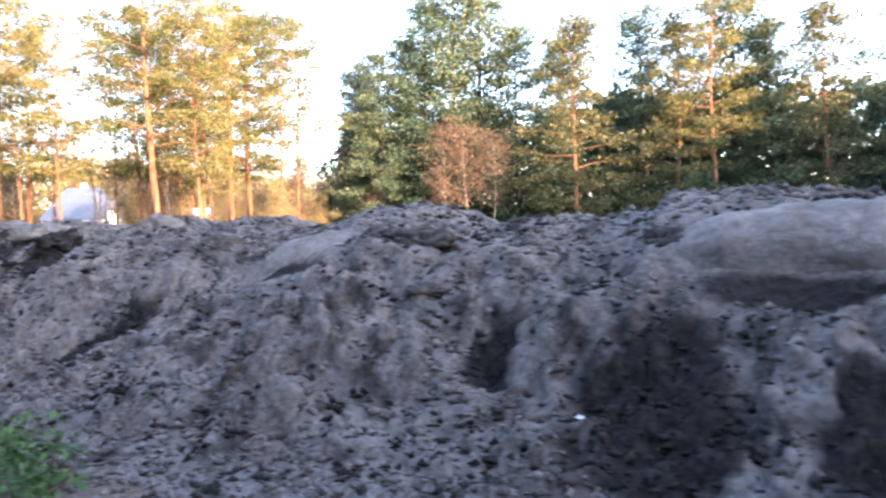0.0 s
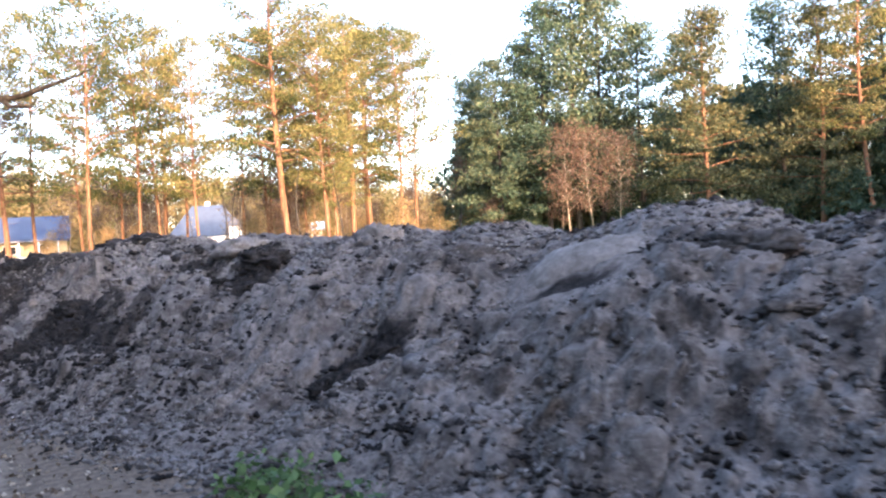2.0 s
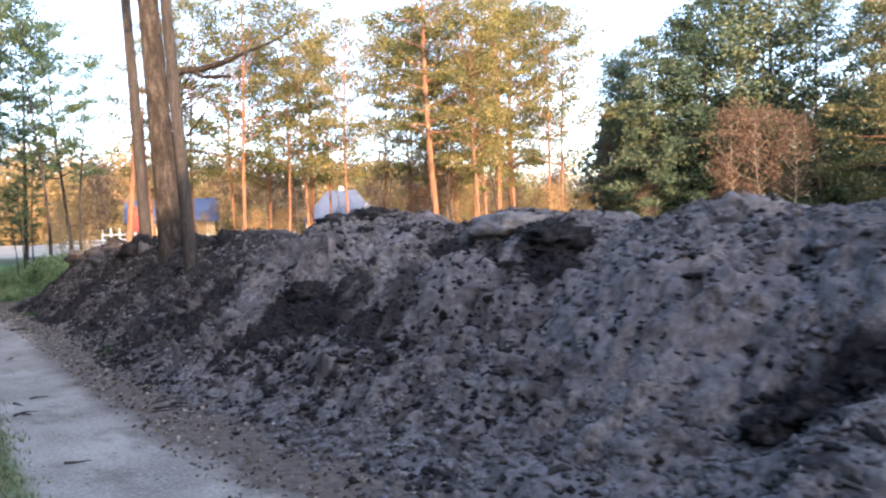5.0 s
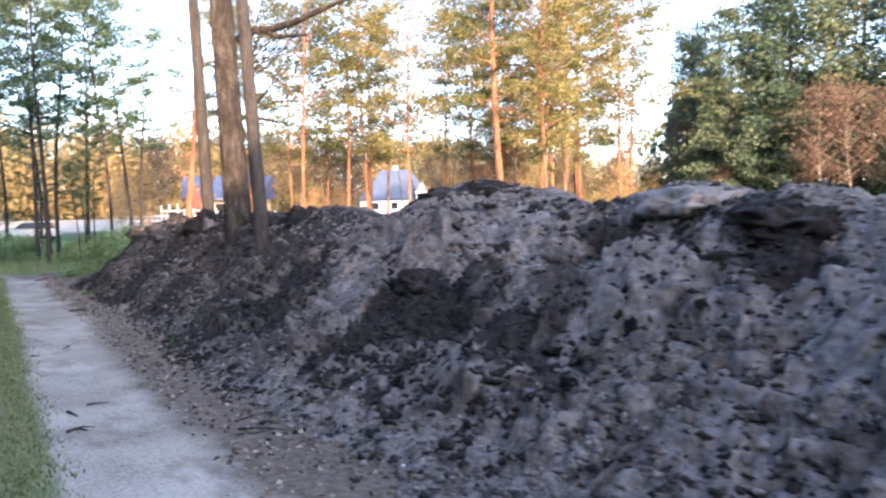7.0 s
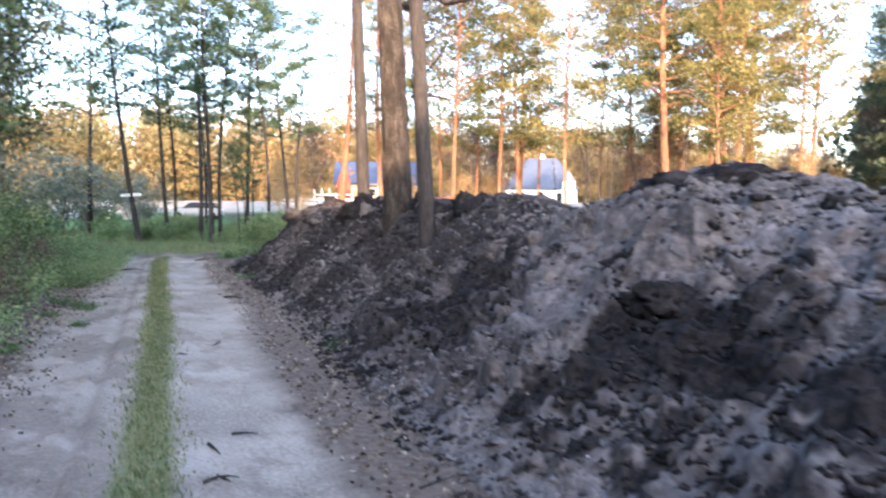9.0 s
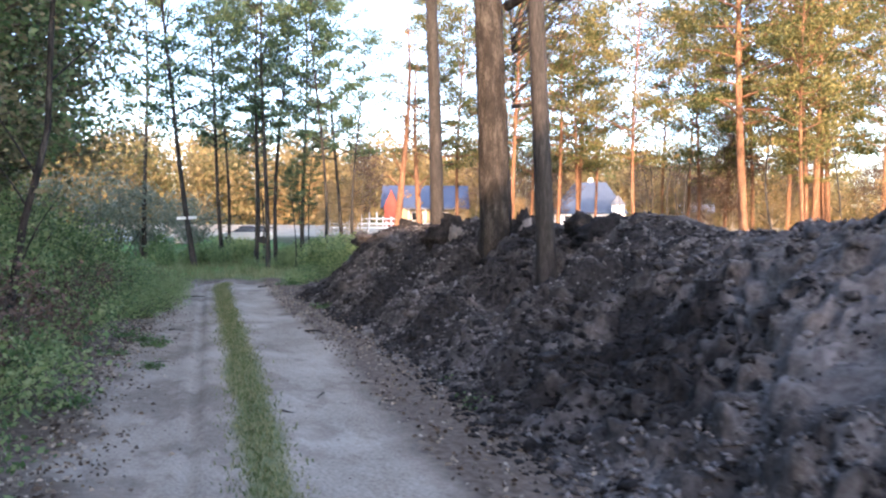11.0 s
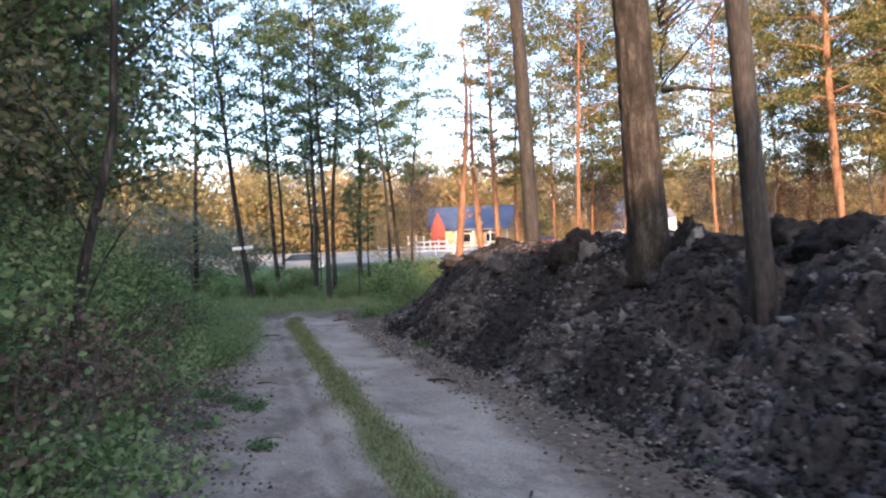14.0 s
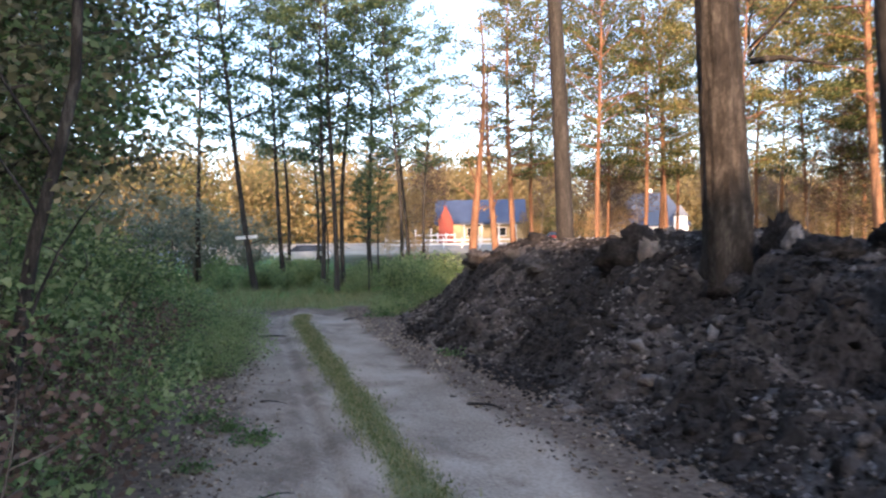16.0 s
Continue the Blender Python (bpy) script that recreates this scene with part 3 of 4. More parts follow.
CLODS = [clod_mesh("clod", i) for i in range(5)]
DARK_CLODS = [m.copy() for m in CLODS]
for m in DARK_CLODS:
    m.materials[0] = DARK_SOIL
cr = np.random.default_rng(5)
for i in range(280):
    x = -21 + 20.5 * cr.random()
    y = np.interp(x, FOOT_X, FOOT_Y) + 0.35 + 2.6 * cr.random() ** 1.2
    s = (0.025 + 0.065 * cr.random() ** 2.5) * (0.6 if x > -9 else 1) * (0.3 if smoothness(np.array([x]), np.array([y]))[0] > 0.15 else 1)
    # clods on wet soil and in shade-painted hollows are black
    dark = wet_and_shade(np.array([x]), np.array([y]))[0] > (0.45 if x > -15 else 0.12)
    ob = new("clod", (DARK_CLODS if dark else CLODS)[i % 5])
    ob.parent = pile
    ob.matrix_basis = pose(x, y, float(heap(np.array([x]), np.array([y]))[0]) + 0.15 * s, *(cr.random(3) * 360)) @ Matrix.Diagonal((s, s * (0.7 + 0.5 * cr.random()), s * (0.7 + 0.4 * cr.random()), 1))


def chunk(label, mat, x, y, z, size, turn, seed, rough=1.0):
    """A large lump of the heap, as a part of it."""
    bm = bmesh.new()
    bmesh.ops.create_icosphere(bm, subdivisions=4, radius=1)
    sh = Vector((seed * 2.3, seed * 0.7, 0))
    for p in bm.verts:
        q = p.co.copy()
        p.co *= 0.85 + rough * (0.35 * noise.noise(q * 1.1 + sh) + 0.26 * abs(noise.noise(q * 2.9 + sh)) + 0.20 * noise.noise(q * 6.5 + sh) + 0.13 * noise.noise(q * 12 + sh))
        p.co = Vector((p.co.x * size[0], p.co.y * size[1], p.co.z * size[2]))
    ob = part("lump", bm, mat, pile, label, True)
    ob.matrix_basis = pose(x, y, z, 0, 0, turn)


def slab(label, x, y, z, length, radius, turn, tilt, seed):
    """A curved crust of pressed soil that a digger's bucket left, with ragged ends and a crumbling top."""
    n, m = 70, 44
    u, w = np.meshgrid(np.linspace(0, 1, n), np.linspace(-2.35, 0.75, m), indexing="ij")
    long = (u - 0.5) * length * (1 + 0.10 * (fbm(w * 2, w * 0 + seed, 201, 1.3, 3) - 0.5))
    r = radius * (1 - 0.35 * np.clip((np.abs(u - 0.5) - 0.25) / 0.25, 0, 1) ** 2) * (1 + 0.05 * (fbm(u * 5, w * 0.3 + seed, 205, 1.0, 3) - 0.5))
    r = r + 0.05 * (fbm(u * length * 6, w * 2.2, 211 + seed, 1.0, 5, 0.65) - 0.5) + 0.09 * (fbm(u * length * 7, w * 3, 215 + seed, 1.6, 4, 0.7) - 0.35) * np.clip((w + 0.1) * 2, 0, 1)
    r = r - 0.03 * np.clip((fbm(u * length * 2.2, w * 1.1, 221 + seed, 1.0, 3) - 0.6) * 6, 0, 1)
    v = np.stack([long, r * np.sin(w), r * np.cos(w)], -1).reshape(-1, 3)
    idx = np.arange(n * m).reshape(n, m)
    f = np.stack([idx[:-1, :-1], idx[1:, :-1], idx[1:, 1:], idx[:-1, 1:]], -1).reshape(-1, 4)
    ob = raw("slab", v, f, PALE_SOIL, pile, label, True)
    ob.matrix_basis = pose(x, y, z, 0, tilt, turn)


PALE, DARK = "pale lump of dry crusted soil", "black lump of moist peaty soil"
GREY = "broken grey clod of soil crumbling on the heap"
SLAB = "smooth curved slab of pressed pale soil"
slab(SLAB, -0.40, 5.32, 1.33, 1.7, 0.35, 4, -3, 1)
slab(SLAB, -4.66, 5.34, 1.22, 1.15, 0.37, 14, -12, 2)
for i, (label, mat, x, y, z, size, turn, rough) in enumerate([
        (PALE, PALE_SOIL, -7.55, 5.8, 1.66, (0.36, 0.26, 0.22), 10, 1.3),
        (DARK, DARK_SOIL, -9.45, 5.65, 1.50, (0.52, 0.36, 0.24), 0, 1.6), (GREY, CLOD, -4.05, 5.22, 1.42, (0.28, 0.16, 0.13), 10, 1.6), (GREY, CLOD, -3.5, 5.3, 1.46, (0.34, 0.18, 0.14), -8, 1.6), (GREY, CLOD, -1.35, 5.25, 1.42, (0.22, 0.16, 0.14), 0, 1.6), (GREY, CLOD, -3.1, 4.75, 1.12, (0.17, 0.10, 0.07), 15, 1.6), (GREY, CLOD, -28.6, 6.6, 1.5, (0.34, 0.26, 0.2), 30, 1.5), (GREY, CLOD, -30.6, 6.5, 1.45, (0.32, 0.26, 0.2), 70, 1.5), (GREY, CLOD, -27.0, 6.2, 1.3, (0.3, 0.22, 0.2), 0, 1.5), (DARK, DARK_SOIL, -13.6, 6.1, 1.84, (0.65, 0.4, 0.24), 15, 1.4),
        (DARK, DARK_SOIL, -12.7, 4.62, 0.98, (0.34, 0.24, 0.17), 0, 1.6), (DARK, DARK_SOIL, -13.25, 5.0, 1.2, (0.34, 0.25, 0.2), 30, 1.6),
        (DARK, DARK_SOIL, -19.2, 6.9, 1.50, (1.0, 0.5, 0.42), 12, 0.8), (DARK, DARK_SOIL, -20.7, 7.3, 1.66, (0.5, 0.35, 0.32), 0, 1.3),
        (DARK, DARK_SOIL, -24.7, 6.65, 1.55, (0.55, 0.4, 0.40), 60, 1.2), (PALE, PALE_SOIL, -24.2, 6.48, 1.58, (0.15, 0.09, 0.22), 20, 1.7),
        (DARK, DARK_SOIL, -22.15, 6.95, 1.55, (0.26, 0.24, 0.48), 0, 1.2), (PALE, PALE_SOIL, -21.92, 6.85, 1.66, (0.11, 0.12, 0.26), 0, 1.2), (DARK, DARK_SOIL, -21.4, 6.9, 1.5, (0.4, 0.3, 0.3), 20, 1.3),
        (DARK, DARK_SOIL, -29.0, 7.2, 1.72, (0.4, 0.3, 0.25), 20, 1.3),
        (DARK, DARK_SOIL, -6.12, 4.36, 0.66, (0.22, 0.15, 0.15), 30, 1.7), (DARK, DARK_SOIL, -6.38, 4.22, 0.55, (0.23, 0.16, 0.13), 10, 1.7), (DARK, DARK_SOIL, -6.62, 4.08, 0.45, (0.19, 0.13, 0.11), 40, 1.7),
        (PALE, PALE_SOIL, -10.5, 5.95, 1.66, (0.5, 0.36, 0.22), 0, 1.3)]):
    chunk(label, mat, x, y, z, size, turn, i, rough)

# the uncounted small crumbs of the heap
bm = bmesh.new()
for p in ((1, 0, 0), (-0.5, 0.87, 0.1), (-0.5, -0.87, -0.1), (0.1, 0.1, 1), (-0.1, 0, -1)):
    bm.verts.new(p)
bm.verts.ensure_lookup_table()
for q in ((0, 1, 3), (1, 2, 3), (2, 0, 3), (1, 0, 4), (2, 1, 4), (0, 2, 4)):
    bm.faces.new([bm.verts[k] for k in q])
bm.verts.index_update()
base_v = np.array([p.co[:] for p in bm.verts])
base_f = np.array([[p.index for p in q.verts] for q in bm.faces])
bm.free()


def crumbs(name, x, y, z, sizes, mat, parent, squash=0.7, base_v=base_v, base_f=base_f, jag=0.8):
    n = len(x)
    r = np.random.default_rng(n)
    vv = base_v[None] * (1 - jag / 2 + jag * r.random((n, len(base_v), 1))) * (sizes[:, None, None] * np.stack([np.ones(n), 0.6 + 0.7 * r.random(n), squash * (0.6 + 0.6 * r.random(n))], -1)[:, None, :])
    a = r.random(n) * 6.28
    rot = np.stack([vv[..., 0] * np.cos(a)[:, None] - vv[..., 1] * np.sin(a)[:, None], vv[..., 0] * np.sin(a)[:, None] + vv[..., 1] * np.cos(a)[:, None], vv[..., 2]], -1)
    rot += np.stack([x, y, z], -1)[:, None]
    ff = base_f[None] + (np.arange(n) * len(base_v))[:, None, None]
    return raw(name, rot.reshape(-1, 3), ff.reshape(-1, 3), mat, parent)


n = 64000
x = -34.5 + 36 * cr.random(n)
y = np.interp(x, FOOT_X, FOOT_Y) - 0.35 + 3.8 * cr.random(n) ** 1.15
y = np.where(cr.random(n) < np.clip((np.interp(x, FOOT_X, FOOT_Y) + 0.1 - y) * 2, 0, 1), y + 0.9, y)
s = (0.010 + 0.042 * cr.random(n) ** 2.3) * (1 - 0.8 * smoothness(x, y))
# crumbs darken with the soil, in the shade-painted hollows too
blacker = wet_and_shade(x, y) + np.interp(x, [-18, -14], [0.32, 0.0]) > 0.45 * cr.random(n) + 0.22
for pick, mat in ((~blacker, CLOD), (blacker, DARK_SOIL)):
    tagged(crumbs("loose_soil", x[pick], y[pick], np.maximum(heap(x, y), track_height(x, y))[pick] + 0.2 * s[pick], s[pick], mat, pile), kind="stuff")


# coarse clods, past those built one by one
bm = bmesh.new()
bmesh.ops.create_icosphere(bm, subdivisions=1, radius=1)
bm.verts.index_update()
ball_v = np.array([p.co[:] for p in bm.verts])
ball_f = np.array([[p.index for p in q.verts] for q in bm.faces])
bm.free()
n = 4200
x = -35 + 36 * cr.random(n)
y = np.interp(x, FOOT_X, FOOT_Y) - 0.1 + 3.5 * cr.random(n) ** 1.1
s = (0.022 + 0.09 * cr.random(n) ** 3.6) * (1 - 0.85 * smoothness(x, y)) * np.interp(x, [-22, -14, -9], [1.1, 0.75, 0.5])
# coarse clods follow the same wet and painted-shade mask
blacker = wet_and_shade(x, y) + np.interp(x, [-18, -14], [0.32, 0.0]) > 0.5 * cr.random(n) + 0.2
for pick, mat in ((~blacker, CLOD), (blacker, DARK_SOIL)):
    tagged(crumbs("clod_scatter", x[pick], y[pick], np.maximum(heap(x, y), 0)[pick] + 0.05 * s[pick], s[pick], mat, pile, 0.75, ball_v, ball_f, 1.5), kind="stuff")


# ---- growth: trees ----
def heap_at(x, y):
    return float(heap(np.array([float(x)]), np.array([float(y)]))[0])


def land_at(x, y):
    return float(rise(np.array([float(x)]), np.array([float(y)]))[0])


def great_trunk(name, label, height, radius, crown_from, lines, bark, leaf, lean, knots):
    """A tall near tree: ridged trunk, its own limbs, and a crown high up."""
    ob = empty(name, Matrix(), label, "tree")
    line = trunk_line(height, radius, lean, 0.06, 170, 1.3, 0.62)
    sides = 60
    V, F = tubes([line], sides)
    k = np.arange(len(V))
    ring, ang = k // sides, k % sides / sides * 2 * np.pi
    c = np.array([l[:3] for l in line])[ring]
    r = V - c
    zz = V[:, 2]
    ridges = 0.55 * np.sin(ang * 11 + 1.4 * np.sin(zz * 1.3) + 0.8 * np.sin(zz * 3.1 + ang * 2)) + 0.3 * np.sin(ang * 19 + 1.7 * np.sin(zz * 2.2))
    plates = fbm(np.cos(ang) * 3.2 + np.sin(ang) * 1.1 + 20, zz * 0.9 + np.sin(ang) * 3.2 + 20, 301, 1.6, 4, 0.65) - 0.5
    ridges = ridges * (0.6 + 0.9 * np.clip(plates + 0.5, 0, 1)) + 2.2 * plates
    root = np.exp(-np.clip(zz, 0, 9) / 0.45) * 0.22 * np.cos(ang * 5 + 1)
    V = c + r * (1 + knots * ridges + root)[:, None]
    pts, ll = [], []
    for i in range(26):
        u = crown_from + (0.97 - crown_from) * i / 26
        a = 2.4 * i
        lb = limb(along(line, u), (math.cos(a), math.sin(a), 0.55), 1.6 + 2.4 * RNG.random(), 0.06)
        ll.append(lb)
        for w in (0.6, 1.0):
            pts.append(puff(along(lb, w), (0.9, 0.9, 0.5), 60))
    raw("trunk", V, F, bark, ob, smooth=True)
    tagged(raw("branch_work", *tubes(ll, 5), bark, ob, smooth=True), kind="stuff")
    for q in lines:
        raw("limb", *tubes(q, 7, 0.1), bark, ob, "bare grey limb", smooth=True)
    raw("crown", *leaves(np.concatenate(pts), 0.2), leaf, ob)
    return ob


def twig_fan(low, high, way, n, length, radius):
    """Thin shoots out of the trunk's side between two heights."""
    out = []
    for i in range(n):
        z = low + (high - low) * RNG.random()
        w = np.asarray(way) + RNG.normal(size=3) * 0.4
        base = limb((0.08, 0.26, z), w, length * (0.4 + 0.8 * RNG.random()), radius, -0.15, 6)
        out.append(base)
        for k in range(2):
            out.append(limb(along(base, 0.4 + 0.25 * k), w + RNG.normal(size=3) * 0.5, length * 0.35, radius * 0.5, -0.1, 4))
    return out


arm = [(0.2, 0.05, 4.85, 0.10), (0.6, 0.25, 4.98, 0.09), (1.1, 0.5, 4.95, 0.08), (1.6, 0.75, 5.0, 0.065), (2.3, 1.0, 5.12, 0.05), (3.0, 1.4, 5.3, 0.028), (3.5, 1.7, 5.5, 0.012)]
arm2 = [(0.9, 0.4, 4.95, 0.06), (1.3, 0.45, 4.72, 0.05), (1.9, 0.5, 4.62, 0.04), (2.6, 0.55, 4.5, 0.02)]
stub = [(0.15, 0.2, 3.05, 0.045), (0.35, 0.5, 3.08, 0.035), (0.55, 0.8, 3.0, 0.022), (0.7, 1.0, 2.93, 0.008)]
big = great_trunk("tall_tree", "thick old tree with deeply furrowed grey bark rising from the heap", 15, 0.285, 0.62, [[arm, arm2], [stub], twig_fan(2.9, 4.7, (0.3, 0.75, 1.0), 20, 2.0, 0.017)], BARK, ALDER_LEAF, (-0.02, -0.03), 0.085)
put(big, -22.80, 6.72, 0.95, 0, first=True)
slim = great_trunk("tall_tree", "slim straight tree with smooth grey-brown bark on the heap", 14, 0.135, 0.66, [], BARK_DARK, ALDER_LEAF, (-0.02, -0.025), 0.015)
put(slim, -19.82, 6.02, 0.7, 0, first=True)
third = great_trunk("tall_tree", "straight tree with smooth brown-grey bark behind the heap", 16, 0.21, 0.66, [], BARK_DARK, ALDER_LEAF, (-0.015, -0.025), 0.015)
put(third, -30.62, 8.78, 0.6, 0, first=True)

PINE_LABEL = "tall pine with bare orange trunk and sunlit crown"
pines = [tree("pine_tree", PINE_LABEL, 21, 0.26, 0.34, 7.0, 44, 1.0, 125, 0.16, BARK_PINE, NEEDLE, 0.42, 0.15, shape=0.5, dead=8, inner=3),
         tree("pine_tree", PINE_LABEL, 19, 0.2, 0.34, 6.0, 40, 0.95, 115, 0.16, BARK_PINE, NEEDLE, 0.45, 0.2, shape=0.5, dead=8, bend=0.35, inner=3)]
ALDER_LABEL = "slender alder with thin dark trunk and airy green crown"
alders = [tree("alder_tree", ALDER_LABEL, 15, 0.14, 0.38, 5.2, 40, 0.66, 56, 0.15, BARK_DARK, ALDER_LEAF, 0.42, 0.3, shape=0.4, bend=0.3, dead=4, inner=3),
          tree("alder_tree", ALDER_LABEL, 16, 0.12, 0.42, 4.6, 36, 0.66, 56, 0.15, BARK_DARK, ALDER_LEAF, 0.42, 0.4, shape=0.4, bend=0.4, dead=5, inner=3),
          tree("alder_tree", "slender alder with sunlit yellow-green crown", 17, 0.14, 0.34, 7.4, 44, 1.1, 82, 0.158, BARK_PINE, NEEDLE, 0.5, 0.35, shape=0.4, bend=0.3, dead=5, inner=3)]
FOREST_LABEL = "dense mixed forest tree with foliage down to the ground"
forest = [tree("forest_tree", FOREST_LABEL, 17, 0.2, 0.10, 6.2, 60, 1.15, 80, 0.22, BARK_DARK, FOREST_LEAF, 0.5, 0.05, shape=0.8, inner=3),
          tree("forest_tree", FOREST_LABEL, 18, 0.22, 0.16, 5.2, 56, 1.15, 80, 0.22, BARK_DARK, FOREST_LEAF, 0.6, 0.3, shape=0.5, inner=3),
          tree("forest_tree", "forest tree with golden-brown sunlit foliage", 17, 0.2, 0.12, 6.4, 58, 1.2, 80, 0.22, BARK_PINE, GOLD_LEAF, 0.5, 0.1, shape=0.7, inner=3)]
hidden = [tree("forest_tree", "tall dense filler tree of the woods, many added unseen for shade", 16, 0.22, 0.06, 8.0, 28, 2.0, 30, 0.95, BARK_DARK, FOREST_LEAF, 0.7, 0.2, shape=0.4),
          tree("forest_tree", "tall dense filler tree of the woods, many added unseen for shade", 16, 0.22, 0.06, 8.0, 26, 2.2, 16, 1.97, BARK_DARK, FOREST_LEAF, 0.7, 0.2, shape=0.4)]
birches = [tree("bare_tree", "thin pale-barked tree with sparse twigs", 14, 0.25, 0.25, 3.4, 16, 0.5, 6, 0.2, BARK_PINE, AUTUMN_LEAF, 0.6, 0.9, bend=0.3),
           tree("bare_tree", "thin leafless dead tree with forked twigs", 8, 0.09, 0.25, 1.6, 16, 0.3, 2, 0.15, BARK_DARK, AUTUMN_LEAF, 0.6, 0.9, bend=0.4)]
saplings = [tree("sapling", "young autumn tree with orange-brown leaves", 8.5, 0.06, 0.1, 3.4, 22, 1.1, 38, 0.2, BARK_PALE, AUTUMN_LEAF, 0.8, 0.8, shape=0.4),
            tree("sapling", "young rust-brown tree with thin pale stems", 9, 0.06, 0.34, 3.6, 24, 1.0, 62, 0.145, BARK_PALE, RUST_LEAF, 0.8, 0.8, shape=0.4)]
USED = set()


def plant(kind, i, x, y, turn=0.0, s=1.0, sz=None, tilt=(0, 0)):
    ob = kind[i]
    first = ob.name not in USED
    USED.add(ob.name)
    return put(ob, x, y, land_at(x, y) - 0.05, turn, s, sz, first, tilt)


# stand of pines and alders beyond the heap
for i, (x, y, s) in enumerate([(-39.4, 29.8, 1.0), (-45.7, 43.6, 0.85), (-10.3, 54.8, 0.95), (-58.1, 31.7, 0.85), (-38.9, 33.5, 0.7), (-53.7, 18.4, 0.8), (-47.5, 36.2, 0.75), (-42.6, 38.5, 0.9)]):
    plant(pines, (i * 3 + 1) % 2 if i else 0, x, y, 70 * i, s)
for i, (x, y, s) in enumerate([(-46.4, 44.2, 1.1), (-57.8, 21.7, 0.95), (-51.9, 22.8, 1.0), (-53.2, 26.9, 0.95), (-41.0, 34.4, 0.9), (-44.1, 35.1, 0.85), (-53.4, 28.8, 0.9), (-61.3, 26.6, 0.9), (-48.6, 46.5, 1.0), (-43.5, 47.0, 0.95), (-40.8, 42.0, 0.9), (-62.0, 36.0, 0.9), (-49.0, 40.0, 0.8), (-48.7, 35.2, 0.9), (-36.8, 31.0, 0.75), (-43.5, 26.0, 0.75), (-55.5, 38.0, 0.9), (-58.5, 43.0, 0.95), (-63.0, 30.5, 0.85)]):
    plant(alders, 2, x, y, 47 * i, s, s * 1.05)
plant(birches, 0, -51.0, 14.6, 30, 1.0)
plant(birches, 0, -53.5, 17.2, 160, 0.9)
for i, (x, y, s) in enumerate([(-44.5, 29.7, 0.9), (-45.5, 31.0, 0.8), (-53.3, 34.2, 1.0), (-47, 27, 0.7), (-40.5, 27.0, 0.9), (-36.5, 29.0, 1.0), (-33.0, 28.5, 0.85), (-50.0, 31.5, 1.1)]):
    plant(birches, 1, x, y, 80 * i, s)
# alders round the bend of the track
plant(alders, 0, -47.2, 3.1, 0, 1.0, 1.1, (9, 0))
plant(alders, 1, -45.6, 6.3, 40, 1.0, 1.0)
for i, (x, y, s, lean) in enumerate([(-50.9, 4.8, 0.85, -5), (-54.8, 5.5, 0.85, -5), (-46.7, 5.9, 0.8, -3), (-48.5, 7.2, 0.95, 0), (-52.1, 9.3, 0.9, -2), (-45.0, 8.9, 0.75, 0), (-56.3, 12.8, 0.9, 1), (-51.0, 12.0, 0.75, 0), (-57.0, 1.0, 1.0, -3), (-60, 8.0, 0.9, 0)]):
    plant(alders, i % 2, x, y, 95 * i, s, s * 1.1, (-lean, 0))
# forest beyond the meadow
fr = np.random.default_rng(12)
spots = [(-36.1, 49.0, 0.95), (-32.7, 51.3, 1.1), (-29.5, 54.0, 1.12), (-26.2, 55.0, 1.1), (-19.9, 51.5, 0.98), (-16.4, 58.1, 0.9), (-13.6, 55.5, 1.0), (-7.4, 59.5, 1.0), (-3.3, 56.5, 0.95), (1.5, 58.0, 0.9), (-40.0, 53.0, 0.8), (-43.0, 55.5, 0.85), (-38.5, 57.0, 0.9), (-45.5, 59.0, 0.85), (-23.2, 57.5, 1.05), (-10.5, 60.5, 1.05), (6, 57, 1.0), (11, 55, 1.0), (-34.4, 51.0, 1.08), (-30.8, 52.6, 1.15)]
for i, (x, y, s) in enumerate(spots):
    plant(forest, (0, 1, 1, 0, 2, 1, 2, 0, 2, 1, 0, 1, 0, 1, 0, 1, 1, 2, 0, 1)[i], x, y, 61 * i, s)
for i in range(40):
    x = -50 + 70 * (i + fr.random()) / 40
    plant(hidden, 0, x, 62 + 9 * fr.random() + 0.1 * x * (x < -30), 360 * fr.random(), 0.75 + 0.25 * fr.random())
for i, (x, y, s) in enumerate([(-29.0, 47.8, 1.0), (-27.5, 48.8, 0.95), (-25.9, 49.4, 0.9), (-30.5, 49.0, 0.7), (-36.0, 48.0, 0.5)]):
    plant(saplings, 1, x, y, 100 * i, s)
# low dark thicket at the foot of the forest
for i in range(22):
    x = -42 + 52 * (i + fr.random()) / 22
    plant(hidden, 0, x, 53.5 + 6 * fr.random(), 360 * fr.random(), 0.25 + 0.15 * fr.random())
# autumn thicket before the far field
for i in range(64):
    a = fr.random()
    x, y = -62 - 16 * fr.random(), 15 + 45 * (i + a) / 64
    if abs(y - 0.67 * (-x - 6)) > 4.5 and abs(y - 0.41 * (-x - 13)) > 3.0:
        plant(saplings, int(fr.random() < 0.35), x, y, 360 * fr.random(), 0.6 + 0.45 * fr.random())
for i in range(44):
    x = -64 + 26 * (i + fr.random()) / 44
    y = 31 + 26 * fr.random()
    if abs(y - 0.67 * (-x - 6)) > 4.5:
        plant(saplings, int(fr.random() < 0.6), x, y, 360 * fr.random(), 0.55 + 0.4 * fr.random())
# unseen wood behind the start of the walk, added to keep sun off the heap
for i in range(64):
    x, y = 12 + 34 * fr.random(), -40 + 46 * (i + fr.random()) / 64
    plant(hidden, 1, x, y, 360 * fr.random(), (0.55 if i % 4 == 0 else 0.8) + 0.2 * fr.random())

